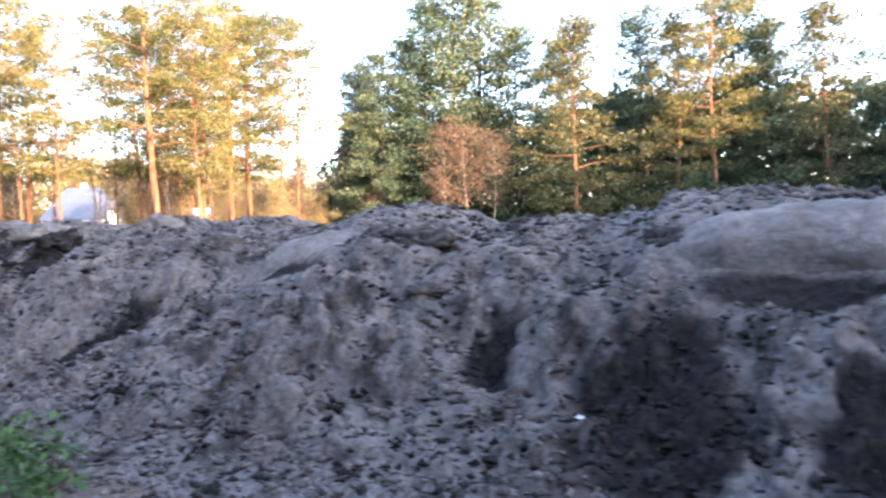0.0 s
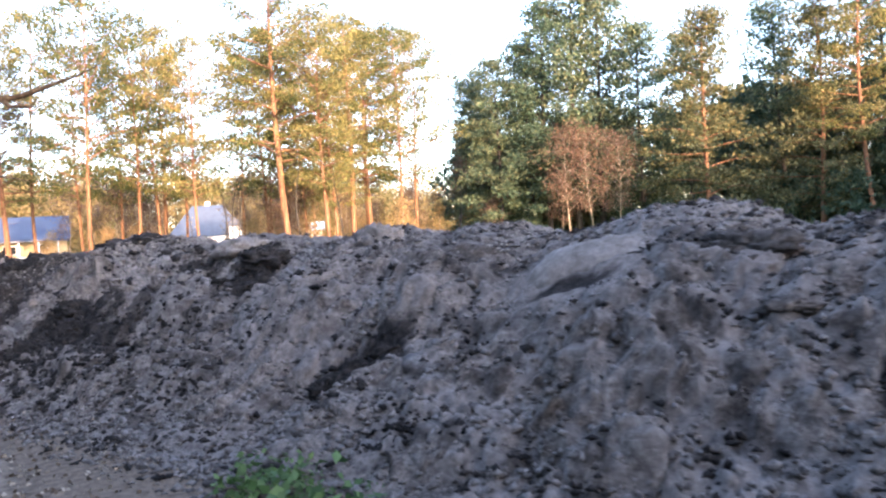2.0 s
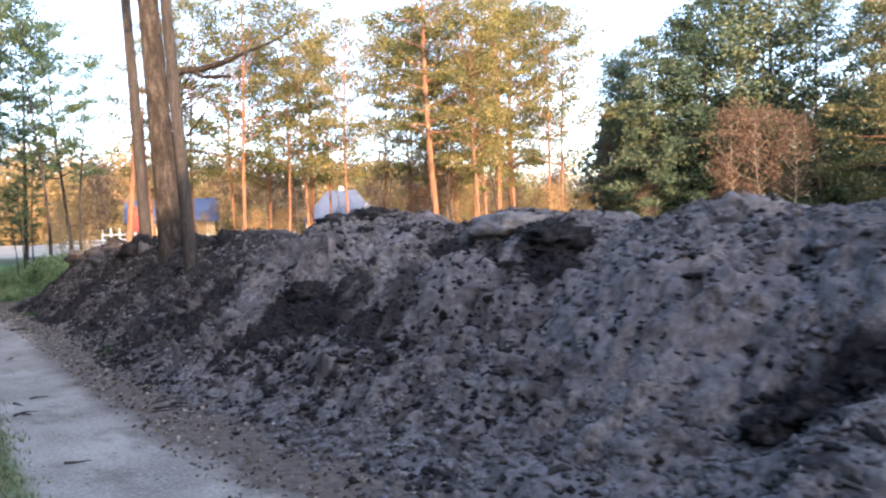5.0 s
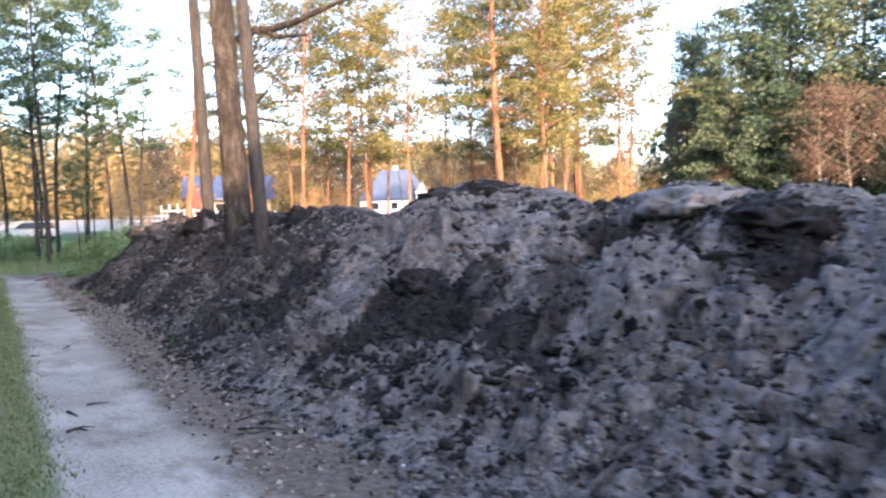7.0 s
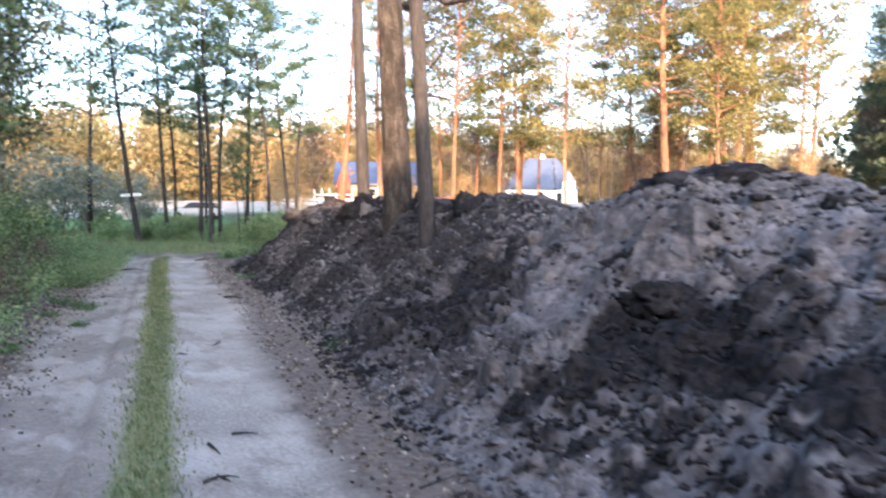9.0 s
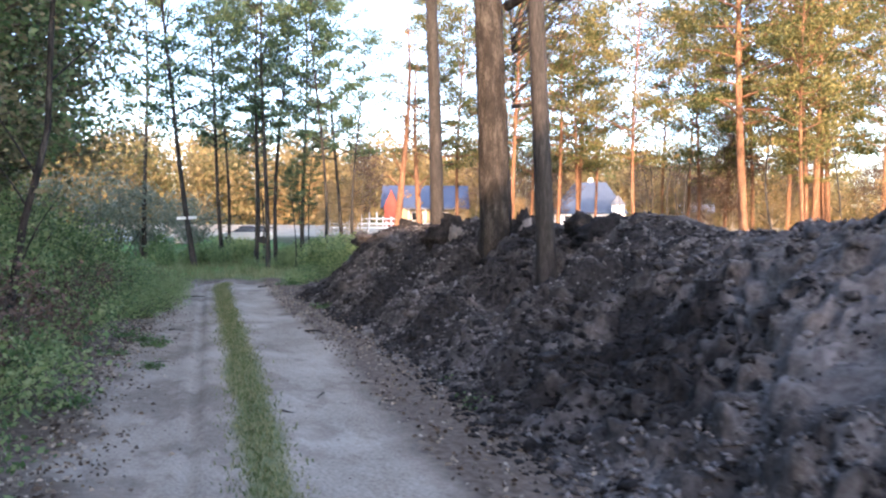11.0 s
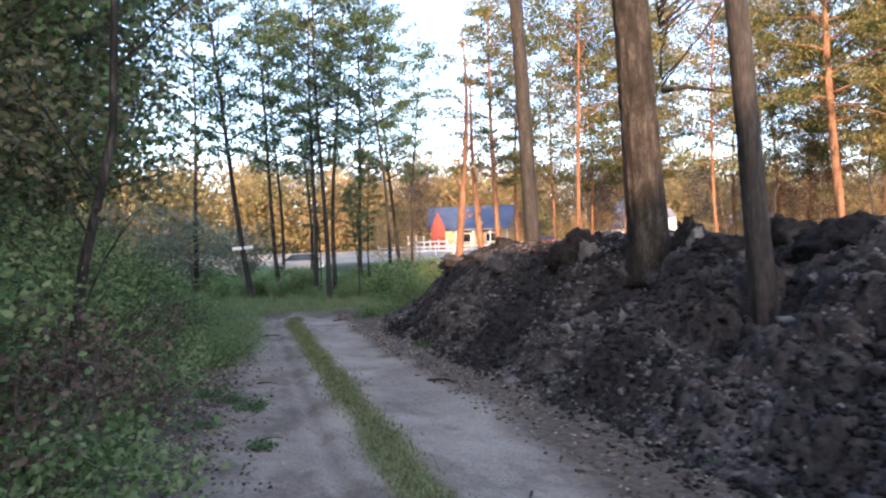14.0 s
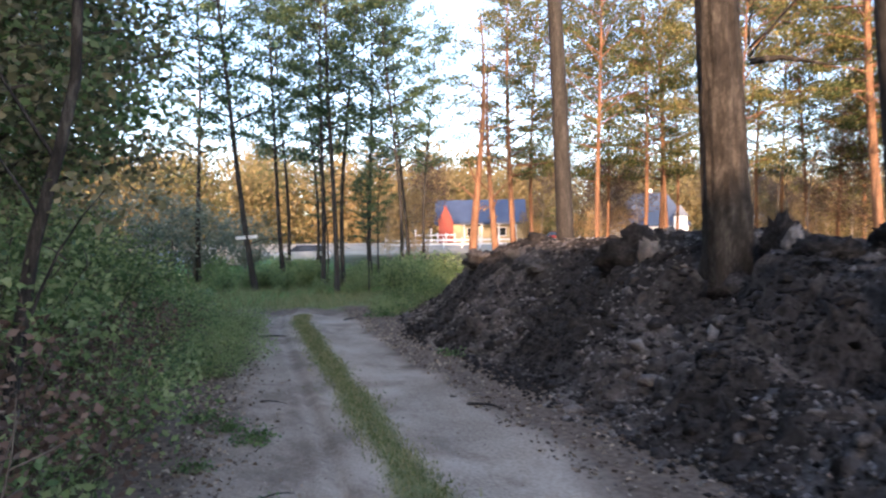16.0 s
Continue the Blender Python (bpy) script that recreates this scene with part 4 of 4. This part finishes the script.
# more unseen trees, closing gaps where sun still reached the heap
for i in range(16):
    plant(hidden, 1, 9 + 5 * fr.random(), -19 + 17 * (i + fr.random()) / 16, 360 * fr.random(), 0.72 + 0.08 * fr.random())
# unseen trees right of the view, added to shade the forest's lower half
for i in range(30):
    x, y = 5 + 22 * fr.random(), 36 + 20 * (i + fr.random()) / 30
    plant(hidden, 1, x, y, 360 * fr.random(), 0.85 + 0.2 * fr.random())

# far wooded hill, too many trees to count
pts, lines = [], []
for i in range(420):
    x = -127 - 60 * fr.random() ** 1.5
    y = -70 + 240 * fr.random()
    h = 11 + 7 * fr.random()
    z = land_at(x, y)
    w = 2.6 + 2.0 * fr.random()
    pts.append(puff((x, y, z + h * 0.55), (w * 1.1, w * 1.1, h * 0.47), 400))
    pts.append(puff((x + 2 * fr.random(), y, z + h * 0.15), (w * 1.3, w * 1.3, h * 0.25), 150))
tagged(raw("far_woods", *leaves(np.concatenate(pts), 0.7), HILL_LEAF), "distant wooded hillside in autumn colours", "woods", kind="stuff")

# ---- growth beside the track ----
def bush(name, label, height, width, stems, n, size, leaf, category="bush"):
    ob = empty(name, Matrix(), label, category)
    lines, pts = [], []
    for i in range(stems):
        a = i * 2.4
        r = 0.25 * width * RNG.random()
        st = (r * math.cos(a), r * math.sin(a), -0.1)
        lb = limb(st, (0.55 * width / height * math.cos(a) * RNG.random() * 1.6, 0.55 * width / height * math.sin(a) * RNG.random() * 1.6, 1), height * (0.55 + 0.5 * RNG.random()), 0.007 + 0.006 * height, 0.03, 9)
        lines.append(lb)
        for u in (0.3, 0.5, 0.7, 0.85, 1.0):
            c = along(lb, u)
            tw = limb(c, (math.cos(a + 9 * u), math.sin(a + 9 * u), 0.4), width * 0.3 * RNG.random(), 0.008, 0, 4)
            lines.append(tw)
            s = width * 0.2
            pts.append(puff(along(tw, 1.0), (s, s, s * 0.8), int(n / stems / 5)))
    tagged(raw("stem", *tubes(lines, 5), STEM, ob, smooth=True), kind="stuff")
    raw("foliage", *leaves(np.concatenate(pts), size, 0.62, 0.2), leaf, ob)
    return ob


bushes = [bush("bush", "leafy green bush beside the track", 2.2, 2.2, 16, 5000, 0.067, BUSH_LEAF),
          bush("bush", "leafy green bush beside the track", 3.4, 2.6, 12, 4200, 0.083, DRY_LEAF),
          bush("bush", "low green undergrowth of nettles and brambles", 0.9, 1.7, 18, 5200, 0.05, BUSH_LEAF),
          bush("bush", "low green shrub at the bend of the track", 2.0, 2.2, 12, 2600, 0.115, BUSH_LEAF)]
shade = [tree("deciduous_tree", "dark leafy tree standing beside the track", 13, 0.15, 0.2, 5.2, 42, 1.15, 120, 0.12, STEM, DRY_LEAF, 0.7, 0.4, shape=0.3, inner=3, bend=0.5),
         tree("deciduous_tree", "dark leafy tree standing beside the track", 11, 0.11, 0.2, 4.8, 38, 1.1, 120, 0.12, STEM, BUSH_LEAF, 0.7, 0.5, shape=0.3, inner=3, bend=0.6)]
vr = np.random.default_rng(3)
for i in range(20):
    x = -15.5 - 20 * i / 20 - 0.5 * vr.random()
    e = float(verge(x))
    plant(bushes, 2, x, e - 0.75 - 0.5 * vr.random(), 360 * vr.random(), 0.75 + 0.5 * vr.random())
for i in range(15):
    x = -17 - 13.5 * i / 15 - 0.6 * vr.random()
    plant(bushes, 0, x, float(verge(x)) - 1.9 - 0.8 * vr.random(), 360 * vr.random(), 0.8 + 0.35 * vr.random())
for i in range(9):
    x = -17 - 15 * i / 9 - 0.6 * vr.random()
    plant(bushes, 1, x, float(verge(x)) - 3.4 - 1.2 * vr.random(), 360 * vr.random(), 0.85 + 0.4 * vr.random())
for i in range(9):
    x = -21.5 - 13 * i / 9 - vr.random()
    plant(shade, i % 2, x, float(verge(x)) - (2.5 if i % 3 else 3.8) - 1.3 * vr.random(), 360 * vr.random(), 0.85 + 0.3 * vr.random())
for i, (x, y) in enumerate([(-18.6, -5.0), (-21.5, -5.4), (-25.0, -5.6), (-29.0, -5.0), (-34.5, -3.0), (-37.0, -5.0), (-41.0, -7.0)]):
    plant(shade, i % 2, x, y, 130 * i, 0.9)
for i in range(22):
    plant(hidden, 1, -30 + 42 * vr.random(), -11 - 12 * vr.random(), 360 * vr.random(), 0.9 + 0.35 * vr.random())
for x, y, s in [(-41, 7.5, 0.7), (-43.5, 8.5, 0.9), (-42, 9.5, 0.8), (-45, 10.5, 1.0), (-38.5, 8.2, 0.6), (-48.5, 3.8, 0.8), (-46, 7.6, 0.7), (-40.2, 9.3, 0.7), (-52, 6, 0.9), (-50.5, 9.5, 1.1), (-47.5, 11.8, 1.0), (-54, -2.5, 1.2), (-57, -4, 1.6), (-44, 5.3, 0.5), (-42.6, 6.3, 0.5), (-40.5, 7.6, 1.1), (-42.2, 8.6, 1.3), (-39.3, 8.0, 0.9), (-43.0, 10.2, 1.3), (-46.2, 1.6, 0.9), (-46.5, 4.2, 0.8)]:
    plant(bushes, 3, x, y, 77 * x, s * 0.95)
for i, (x, y, s) in enumerate([(-49.3, 9.1, 0.42), (-47.6, 8.3, 0.36), (-44.6, 7.4, 0.3), (-51.5, 7.0, 0.45)]):
    plant(alders, 1, x, y, 50 * i, s)

for i in range(20):
    x, y = -48 - 10 * vr.random(), 1.5 + 16 * (i + vr.random()) / 20
    if abs(y - 0.41 * (-x - 13)) > 2.0:
        plant(bushes, 3, x, y, 360 * vr.random(), 0.6 + 0.6 * vr.random())
willow = bush("bush", "rounded grey-green willow bush by the lawn", 5.0, 5.0, 16, 3600, 0.2, WILLOW_LEAF)
for i, (x, y, s) in enumerate([(-56.0, -1.2, 1.0), (-60.0, 1.0, 0.9), (-58.5, -4.5, 1.15), (-66.0, 4.5, 0.8)]):
    put(willow, x, y, land_at(x, y) - 0.05, 90 * i, s, first=not i)

# dry brown growth and a forked sapling in the hedge
dry = bush("bush", "dry brown undergrowth of withered stalks in the hedge", 1.5, 1.3, 16, 1700, 0.06, RUST_LEAF)
for i, (x, y, s) in enumerate([(-18.6, -1.1, 0.9), (-20.2, -1.0, 1.1), (-21.8, -0.8, 0.9), (-23.6, -0.7, 1.0), (-25.6, -0.4, 0.9), (-19.4, -1.7, 1.2), (-22.6, -1.5, 1.2)]):
    put(dry, x, y, land_at(x, y) - 0.05, 70 * i, s, first=not i)
fork = empty("sapling", pose(-20.97, -0.85, -0.05), "slim forked sapling with grey bark in the hedge", "tree")
stem = [(0, -0.2, -0.1, 0.055), (0, -0.06, 1.0, 0.05), (0, 0.06, 1.8, 0.046), (-0.1, 0.22, 2.5, 0.042), (-0.14, 0.32, 3.0, 0.038), (-0.15, 0.36, 4.0, 0.034), (-0.2, 0.42, 5.4, 0.028), (-0.25, 0.4, 7.2, 0.012)]
side = [limb((0, 0.1, 2.0), (-0.2, -0.55, 0.8), 1.1, 0.014), limb((-0.1, 0.2, 2.4), (0.2, -0.5, 0.9), 1.3, 0.016), limb((-0.15, 0.35, 3.6), (-0.3, 0.6, 0.7), 1.4, 0.018), limb((-0.18, 0.4, 4.6), (0.2, -0.6, 0.7), 1.3, 0.016), limb((0, 0.0, 1.2), (0.1, 0.5, 0.9), 1.2, 0.014)]
raw("trunk", *tubes([stem], 8, 0.1), BARK, fork, smooth=True)
for q in side:
    raw("limb", *tubes([q], 6, 0.1), BARK, fork, smooth=True)
raw("crown", *leaves(np.concatenate([puff(along(q, 0.95), (0.45, 0.45, 0.3), 110) for q in side] + [puff(along(stem, u), (0.5, 0.5, 0.5), 120) for u in (0.8, 0.9, 1.0)]), 0.085), DRY_LEAF, fork)

# weeds at the foot of the heap
weed = bush("weed_clump", "fresh green weeds at the foot of the soil heap", 0.34, 0.9, 16, 330, 0.085, WEED_LEAF, "weeds")
put(weed, -5.4, 2.75, 0.02, 0, 1.0, first=True)
put(weed, -5.95, 2.95, 0.05, 80, 0.8)
put(weed, -6.25, 3.2, 0.08, 160, 0.6)
put(weed, -4.8, 2.5, 0.0, 200, 0.8)
for x, y, k in [(-22.2, 0.75, 0.45), (-22.7, 0.55, 0.4), (-20.3, 0.65, 0.32), (-23.2, 0.35, 0.45), (-18.4, -0.1, 0.5), (-21.4, 0.2, 0.35), (-16.9, 3.5, 0.45), (-18.0, 3.75, 0.4), (-26.2, 4.2, 0.5), (-34.0, 5.4, 1.1), (-33.2, 4.9, 0.9)]:
    put(weed, x, y, -0.02, 70 * x, k)
for x, y, k in [(-34.4, 5.5, 0.6), (-35.4, 6.1, 0.8), (-33.6, 5.2, 0.4), (-30.6, 1.1, 0.6), (-31.8, 1.2, 0.7), (-29.3, 0.95, 0.55)]:
    plant(bushes, 2, x, y, 77 * x, k)
plant(bushes, 2, -25.9, 0.45, 30, 0.55)
plant(bushes, 2, -27.0, 0.75, 130, 0.65)


def blades(name, x, y, z, h, mat, label):
    n = len(x)
    a = RNG.random(n) * 6.28
    w = 0.004 + 0.004 * RNG.random(n)
    b = RNG.normal(size=(n, 2)) * 0.45 * h[:, None]
    p = np.stack([x, y, z], -1)
    side = np.stack([np.cos(a) * w, np.sin(a) * w, 0 * a], -1)
    m = p + np.stack([b[:, 0] * 0.4, b[:, 1] * 0.4, h * 0.6], -1)
    t = p + np.stack([b[:, 0], b[:, 1], h], -1)
    vv = np.stack([p - side, p + side, m + side * 0.8, m - side * 0.8, t + side * 0.15, t - side * 0.15], 1).reshape(-1, 3)
    k = np.arange(n)[:, None] * 6
    ff = np.concatenate([k + [[0, 1, 2, 3]], k + [[3, 2, 4, 5]]])
    return tagged(raw(name, vv, ff, mat), label, "grass", kind="stuff")


n = 26000
x = -34.5 + 35.5 * vr.random(n)
y = mid(x) + vr.normal(size=n) * 0.125 + 0.12 * (fbm(x, x * 0, 77, 0.8, 2) - 0.5)
blades("grass_strip", x, y, track_height(x, y) - 0.005, 0.015 + 0.045 * vr.random(n) ** 1.5, BLADE, "worn short grass strip along the middle of the track")
n = 24000
x = -36 - 28 * vr.random(n) ** 1.4
y = -2 + 15 * vr.random(n)
keep = (np.abs(y - mid(x)) > 1.9) | (x < -37)
x, y = x[keep], y[keep]
blades("meadow_grass", x, y, np.where(x > -44, np.maximum(land(x, y), track_height(x, y) - 0.02), land(x, y)) - 0.01, 0.10 + 0.25 * vr.random(len(x)), BLADE, "tufted green grass beside the bend of the track")
n = 11000
x = -36 + 37 * vr.random(n)
side = vr.random(n) < 0.33
y = np.where(side, mid(x) + 1.2 + 0.55 * np.abs(vr.normal(size=n)), np.minimum(mid(x) - 1.35, verge(x) + 0.25) - 0.3 * vr.normal(size=n))
litter = raw("leaf_litter", *leaves(np.stack([x, y, np.maximum(track_height(x, y), heap(x, y)) + 0.006], -1), 0.05, 0.7), LITTER)
tagged(litter, "dry fallen leaves scattered along the track edges", "leaves", kind="stuff")

n = 1700
x = -36 + 37 * vr.random(n)
y = mid(x) - 1.7 + 3.6 * vr.random(n)
tagged(crumbs("track_debris", x, y, track_height(x, y) + 0.002, 0.004 + 0.014 * vr.random(n) ** 3, LITTER, None, 0.5), "small twigs, leaf bits and crumbs strewn over the track", "debris", kind="stuff")

# ---- buildings and things in the distance ----
def house(name, label, w, d, eave, ridge, wall, roof, openings, hip=0.0, over=0.5):
    ob = empty(name, Matrix(), label, "house")
    boxed("wall", (-w / 2, -d / 2, -1.0), (w / 2, d / 2, eave), wall, ob)
    bm = bmesh.new()
    k = w / 2 - hip
    low = [(-w / 2 - over, -d / 2 - over, eave - 0.15), (w / 2 + over, -d / 2 - over, eave - 0.15), (w / 2 + over, d / 2 + over, eave - 0.15), (-w / 2 - over, d / 2 + over, eave - 0.15)]
    top = [(-k - over * (hip == 0), 0, ridge), (k + over * (hip == 0), 0, ridge)]
    for lift in (0, 0.2):
        vs = [bm.verts.new((x, y, z + lift)) for x, y, z in low + top]
        for q in ((0, 1, 5, 4), (2, 3, 4, 5), (1, 2, 5), (3, 0, 4)):
            if len(q) == 4 or hip or lift == 0:
                bm.faces.new([vs[i] for i in q])
    part("roof", bm, roof, ob)
    for face, u, z, ww, hh, kind in openings:
        o = new(kind)
        o.parent = ob
        lo, hi = ((u - ww / 2, -d / 2 - 0.06, z), (u + ww / 2, -d / 2 - 0.004, z + hh)) if face == "front" else ((w / 2 + 0.004, u - ww / 2, z), (w / 2 + 0.06, u + ww / 2, z + hh))
        boxed("frame", lo, hi, PAINT_WHITE, o)
        g = 0.09
        if face == "front":
            boxed("pane", (lo[0] + g, lo[1] - 0.01, lo[2] + g), (hi[0] - g, lo[1] + 0.02, hi[2] - g), DARK_GLASS, o)
        else:
            boxed("pane", (hi[0] - 0.02, lo[1] + g, lo[2] + g), (hi[0] + 0.01, hi[1] - g, hi[2] - g), DARK_GLASS, o)
    return ob


villa = house("house", "white house with steep grey-blue hipped roof beyond the trees", 12.5, 9, 2.7, 8.2, WHITE_WALL, ROOF_GREY, [("front", -3.5, 0.9, 1.4, 1.4, "window"), ("front", 0.0, 0.9, 1.4, 1.4, "window"), ("front", 3.4, 0.0, 1.1, 2.1, "door"), ("side", -2, 0.9, 1.4, 1.4, "window"), ("side", 2, 0.9, 1.4, 1.4, "window")], hip=3.5)
put(villa, -121.5, 76.5, land_at(-121, 76) - 0.2, 52, first=True)
bm = box(bmesh.new(), (4.0, -5.2, 0), (6.1, -2.5, 4.2))
part("gable_bay", bm, WHITE_WALL, villa)
bm = bmesh.new()
a = [bm.verts.new(p) for p in ((3.7, -5.5, 4.1), (6.4, -5.5, 4.1), (5.05, -5.5, 5.9), (3.7, -0.5, 4.1), (6.4, -0.5, 4.1), (5.05, -0.5, 5.9))]
for q in ((0, 2, 5, 3), (2, 1, 4, 5), (0, 1, 2), (3, 5, 4), (0, 3, 4, 1)):
    bm.faces.new([a[i] for i in q])
part("bay_roof", bm, ROOF_GREY, villa)
boxed("chimney", (-0.4, 0.4, 6.5), (0.4, 1.1, 9.2), WHITE_WALL, villa)

barn = house("barn", "red and cream wooden building with blue metal roof", 11, 7, 2.6, 5.6, YELLOW_WALL, ROOF_BLUE, [("front", 2.5, 0.8, 1.6, 1.2, "window"), ("front", -1.0, 0.8, 1.6, 1.2, "window")])
put(barn, -105.5, 38, land_at(-105, 38) - 0.1, 68, first=True)
bm = bmesh.new()
box(bm, (-5.4, -5.0, 0), (-3.6, -3.5, 2.6))
q = [bm.verts.new(p) for p in ((-5.5, -5.1, 2.6), (-3.5, -5.1, 2.6), (-4.5, -5.1, 4.9), (-5.5, -1.5, 2.6), (-3.5, -1.5, 2.6), (-4.5, -1.5, 4.9))]
for k in ((0, 1, 2), (0, 2, 5, 3), (1, 4, 5, 2), (3, 5, 4), (0, 3, 4, 1)):
    bm.faces.new([q[i] for i in k])
part("red_porch", bm, RED_WALL, barn, "red boarded gable porch")
for i in range(4):
    boxed("post", (-2.2 + 2.2 * i, -5.2, 0), (-2.05 + 2.2 * i, -5.05, 2.4), PAINT_WHITE, barn)
for x in (-8.4, -7.4, -6.4, -5.6, -4.5, -3.4):
    boxed("rail_post", (x, -5.9, 0), (x + 0.14, -5.76, 1.9 if x < -6 else 1.3), PAINT_WHITE, barn)
for z in (0.35, 0.95):
    boxed("rail", (-8.4, -5.95, z), (-3.3, -5.91, z + 0.14), PAINT_WHITE, barn)
bm = bmesh.new()
box(bm, (-2.6, -5.5, 2.35), (5.6, -3.4, 2.5))
part("porch_roof", bm, ROOF_BLUE, barn)
shed = house("shed", "small shed with pale blue roof beyond the field", 5.5, 4, 2.4, 3.6, GREY_BOARD, TARP, [("front", 0, 0.2, 1.6, 1.9, "door")])
put(shed, -111.3, 91.5, land_at(-111, 91) + 0.3, 48, first=True)

# white fence along the field
fence = empty("fence", Matrix(), "low white board fence along the pale field", "fence")
for i in range(14):
    y = 20 + 2.2 * i
    x = -88 - 0.2 * i
    z = land_at(x, y)
    boxed("post", (x - 0.06, y - 0.06, z - 0.1), (x + 0.06, y + 0.06, z + 1.2), PAINT_WHITE, fence)
    if i < 13:
        for k in (0.35, 0.8):
            bm = box(bmesh.new(), (x - 0.03, y + 0.06, z + k), (x + 0.02, y + 2.14, z + k + 0.18))
            part("rail", bm, PAINT_WHITE, fence)


def car(label, paint):
    ob = empty("car", Matrix(), label, "car")
    bm = bmesh.new()
    rings = [(-2.1, 0.45, 0.75, 0.8), (-1.9, 0.35, 0.9, 0.85), (-0.9, 0.3, 0.95, 0.87), (0.9, 0.3, 0.98, 0.87), (1.9, 0.35, 0.95, 0.85), (2.1, 0.45, 0.8, 0.8)]
    prev = None
    for x, lo, hi, w in rings:
        r = [bm.verts.new(p) for p in ((x, -w, lo), (x, -w, hi), (x, w, hi), (x, w, lo))]
        if prev:
            for k in range(4):
                bm.faces.new((prev[k], prev[(k + 1) % 4], r[(k + 1) % 4], r[k]))
        else:
            bm.faces.new(r)
        prev = r
    bm.faces.new(prev)
    part("body", bm, paint, ob)
    bm = bmesh.new()
    lo = [bm.verts.new(p) for p in ((-1.1, -0.8, 0.93), (1.8, -0.8, 0.95), (1.8, 0.8, 0.95), (-1.1, 0.8, 0.93))]
    hi = [bm.verts.new(p) for p in ((-0.4, -0.62, 1.45), (1.4, -0.62, 1.45), (1.4, 0.62, 1.45), (-0.4, 0.62, 1.45))]
    for k in range(4):
        bm.faces.new((lo[k], lo[(k + 1) % 4], hi[(k + 1) % 4], hi[k]))
    part("windows", bm, DARK_GLASS, ob)
    boxed("roof", (-0.45, -0.64, 1.43), (1.45, 0.64, 1.5), paint, ob, bevel=0.03)
    for x in (-1.35, 1.35):
        for y in (-0.8, 0.8):
            bm = bmesh.new()
            bmesh.ops.create_cone(bm, cap_ends=True, segments=18, radius1=0.32, radius2=0.32, depth=0.2, matrix=pose(x, y, 0.32, 90))
            part("wheel", bm, RUBBER, ob)
    return ob


put(car("silver car parked before the field", CAR_PAINT), -72.0, 9.0, land_at(-72, 9), 75, first=True)
put(car("red car parked beside the building", RED_PAINT), -97, 44.5, land_at(-97, 44.5), 60, first=True)
# boxes on the lawn
for x, y, w, h, mat, label in [(-72.5, 4.2, 1.6, 1.5, GREY_BOARD, "weathered board box standing on the lawn"), (-74, 2.2, 0.9, 1.5, PAINT_WHITE, "white upright box standing on the lawn"), (-75, -0.3, 2.6, 1.0, TARP, "stack under a pale blue sheet on the lawn")]:
    ob = boxed("crate", (-w / 2, -0.5, 0), (w / 2, 0.5, h), mat, bevel=0.04)
    ob.matrix_basis = pose(x, y, land_at(x, y), 0, 0, 80)
    tagged(ob, label, "box")

board = boxed("signboard", (-0.02, -0.45, -0.07), (0.02, 0.45, 0.07), PAINT_WHITE, bevel=0.006)
board.matrix_basis = pose(-46.98, 2.74, 2.3, 4, 0, 8)
tagged(board, "small white board nailed to a leaning alder trunk", "board")

# ---- small things ----
def stick(label, x, y, z, length, r, turn, tilt=0):
    ob = raw("stick", *tubes([limb((0, 0, 0), (1, 0.05, 0.03), length, r, 0.02, 6)], 6), BARK_DARK, smooth=True)
    ob.matrix_basis = pose(x, y, z, 0, -tilt, turn)
    return tagged(ob, label, "stick")


for x, y, l, r, a in [(-22.8, 3.1, 0.55, 0.02, 20), (-18.2, 2.3, 0.3, 0.012, -30), (-14.0, 1.55, 0.28, 0.015, 5), (-14.2, 1.75, 0.2, 0.012, 60), (-20.5, 0.6, 0.3, 0.01, 100), (-24.0, 1.0, 0.4, 0.012, 40), (-30.5, 1.6, 0.6, 0.03, 70), (-33.0, 3.9, 0.8, 0.03, 110), (-12.3, 2.5, 0.5, 0.012, 35), (-12.5, 2.55, 0.35, 0.009, 100), (-12.15, 2.42, 0.3, 0.008, 70), (-13.2, 1.4, 0.22, 0.014, 80), (-13.3, 1.5, 0.15, 0.012, 20), (-11.05, 1.36, 0.2, 0.013, 60), (-23.3, 3.08, 0.55, 0.018, 65), (-17.4, 1.72, 0.16, 0.012, 30), (-17.5, 2.75, 0.3, 0.01, 50), (-22.4, 0.7, 0.4, 0.012, 120)]:
    stick("short dry stick lying on the track", x, y, float(track_height(np.array([x]), np.array([y]))[0]) + 0.01, l, r, a)
stick("thin dry twig standing out of the heap crest", -14.1, 5.6, heap_at(-14.1, 5.6) - 0.05, 0.55, 0.014, 170, 70)
stick("thin dry twig standing out of the heap crest", -14.9, 6.2, heap_at(-14.9, 6.2) - 0.05, 0.7, 0.012, 20, 60)
stick("curved dry twig standing out of the heap", -6.55, 5.9, heap_at(-6.55, 5.9) - 0.05, 0.45, 0.012, 100, 78)
for x, y, s in [(-1.62, 4.11, 0.06), (-7.75, 3.6, 0.03), (-11.9, 3.35, 0.035), (-15.2, 4.2, 0.03), (-16.0, 4.4, 0.03), (-10.6, 2.95, 0.03)]:
    ob = new("scrap", clod_mesh("scrap", x))
    ob.data.materials.clear()
    ob.data.materials.append(SCRAP)
    ob.matrix_basis = pose(x, y, heap_at(x, y) + 0.01, 0, 0, 40 * x) @ Matrix.Diagonal((s, s * 0.5, s * 0.3, 1))
    tagged(ob, "small white scrap lying on the soil", "scrap")
for ob in hidden + pines + alders + forest + birches + saplings + bushes + shade:
    assert ob.name in USED
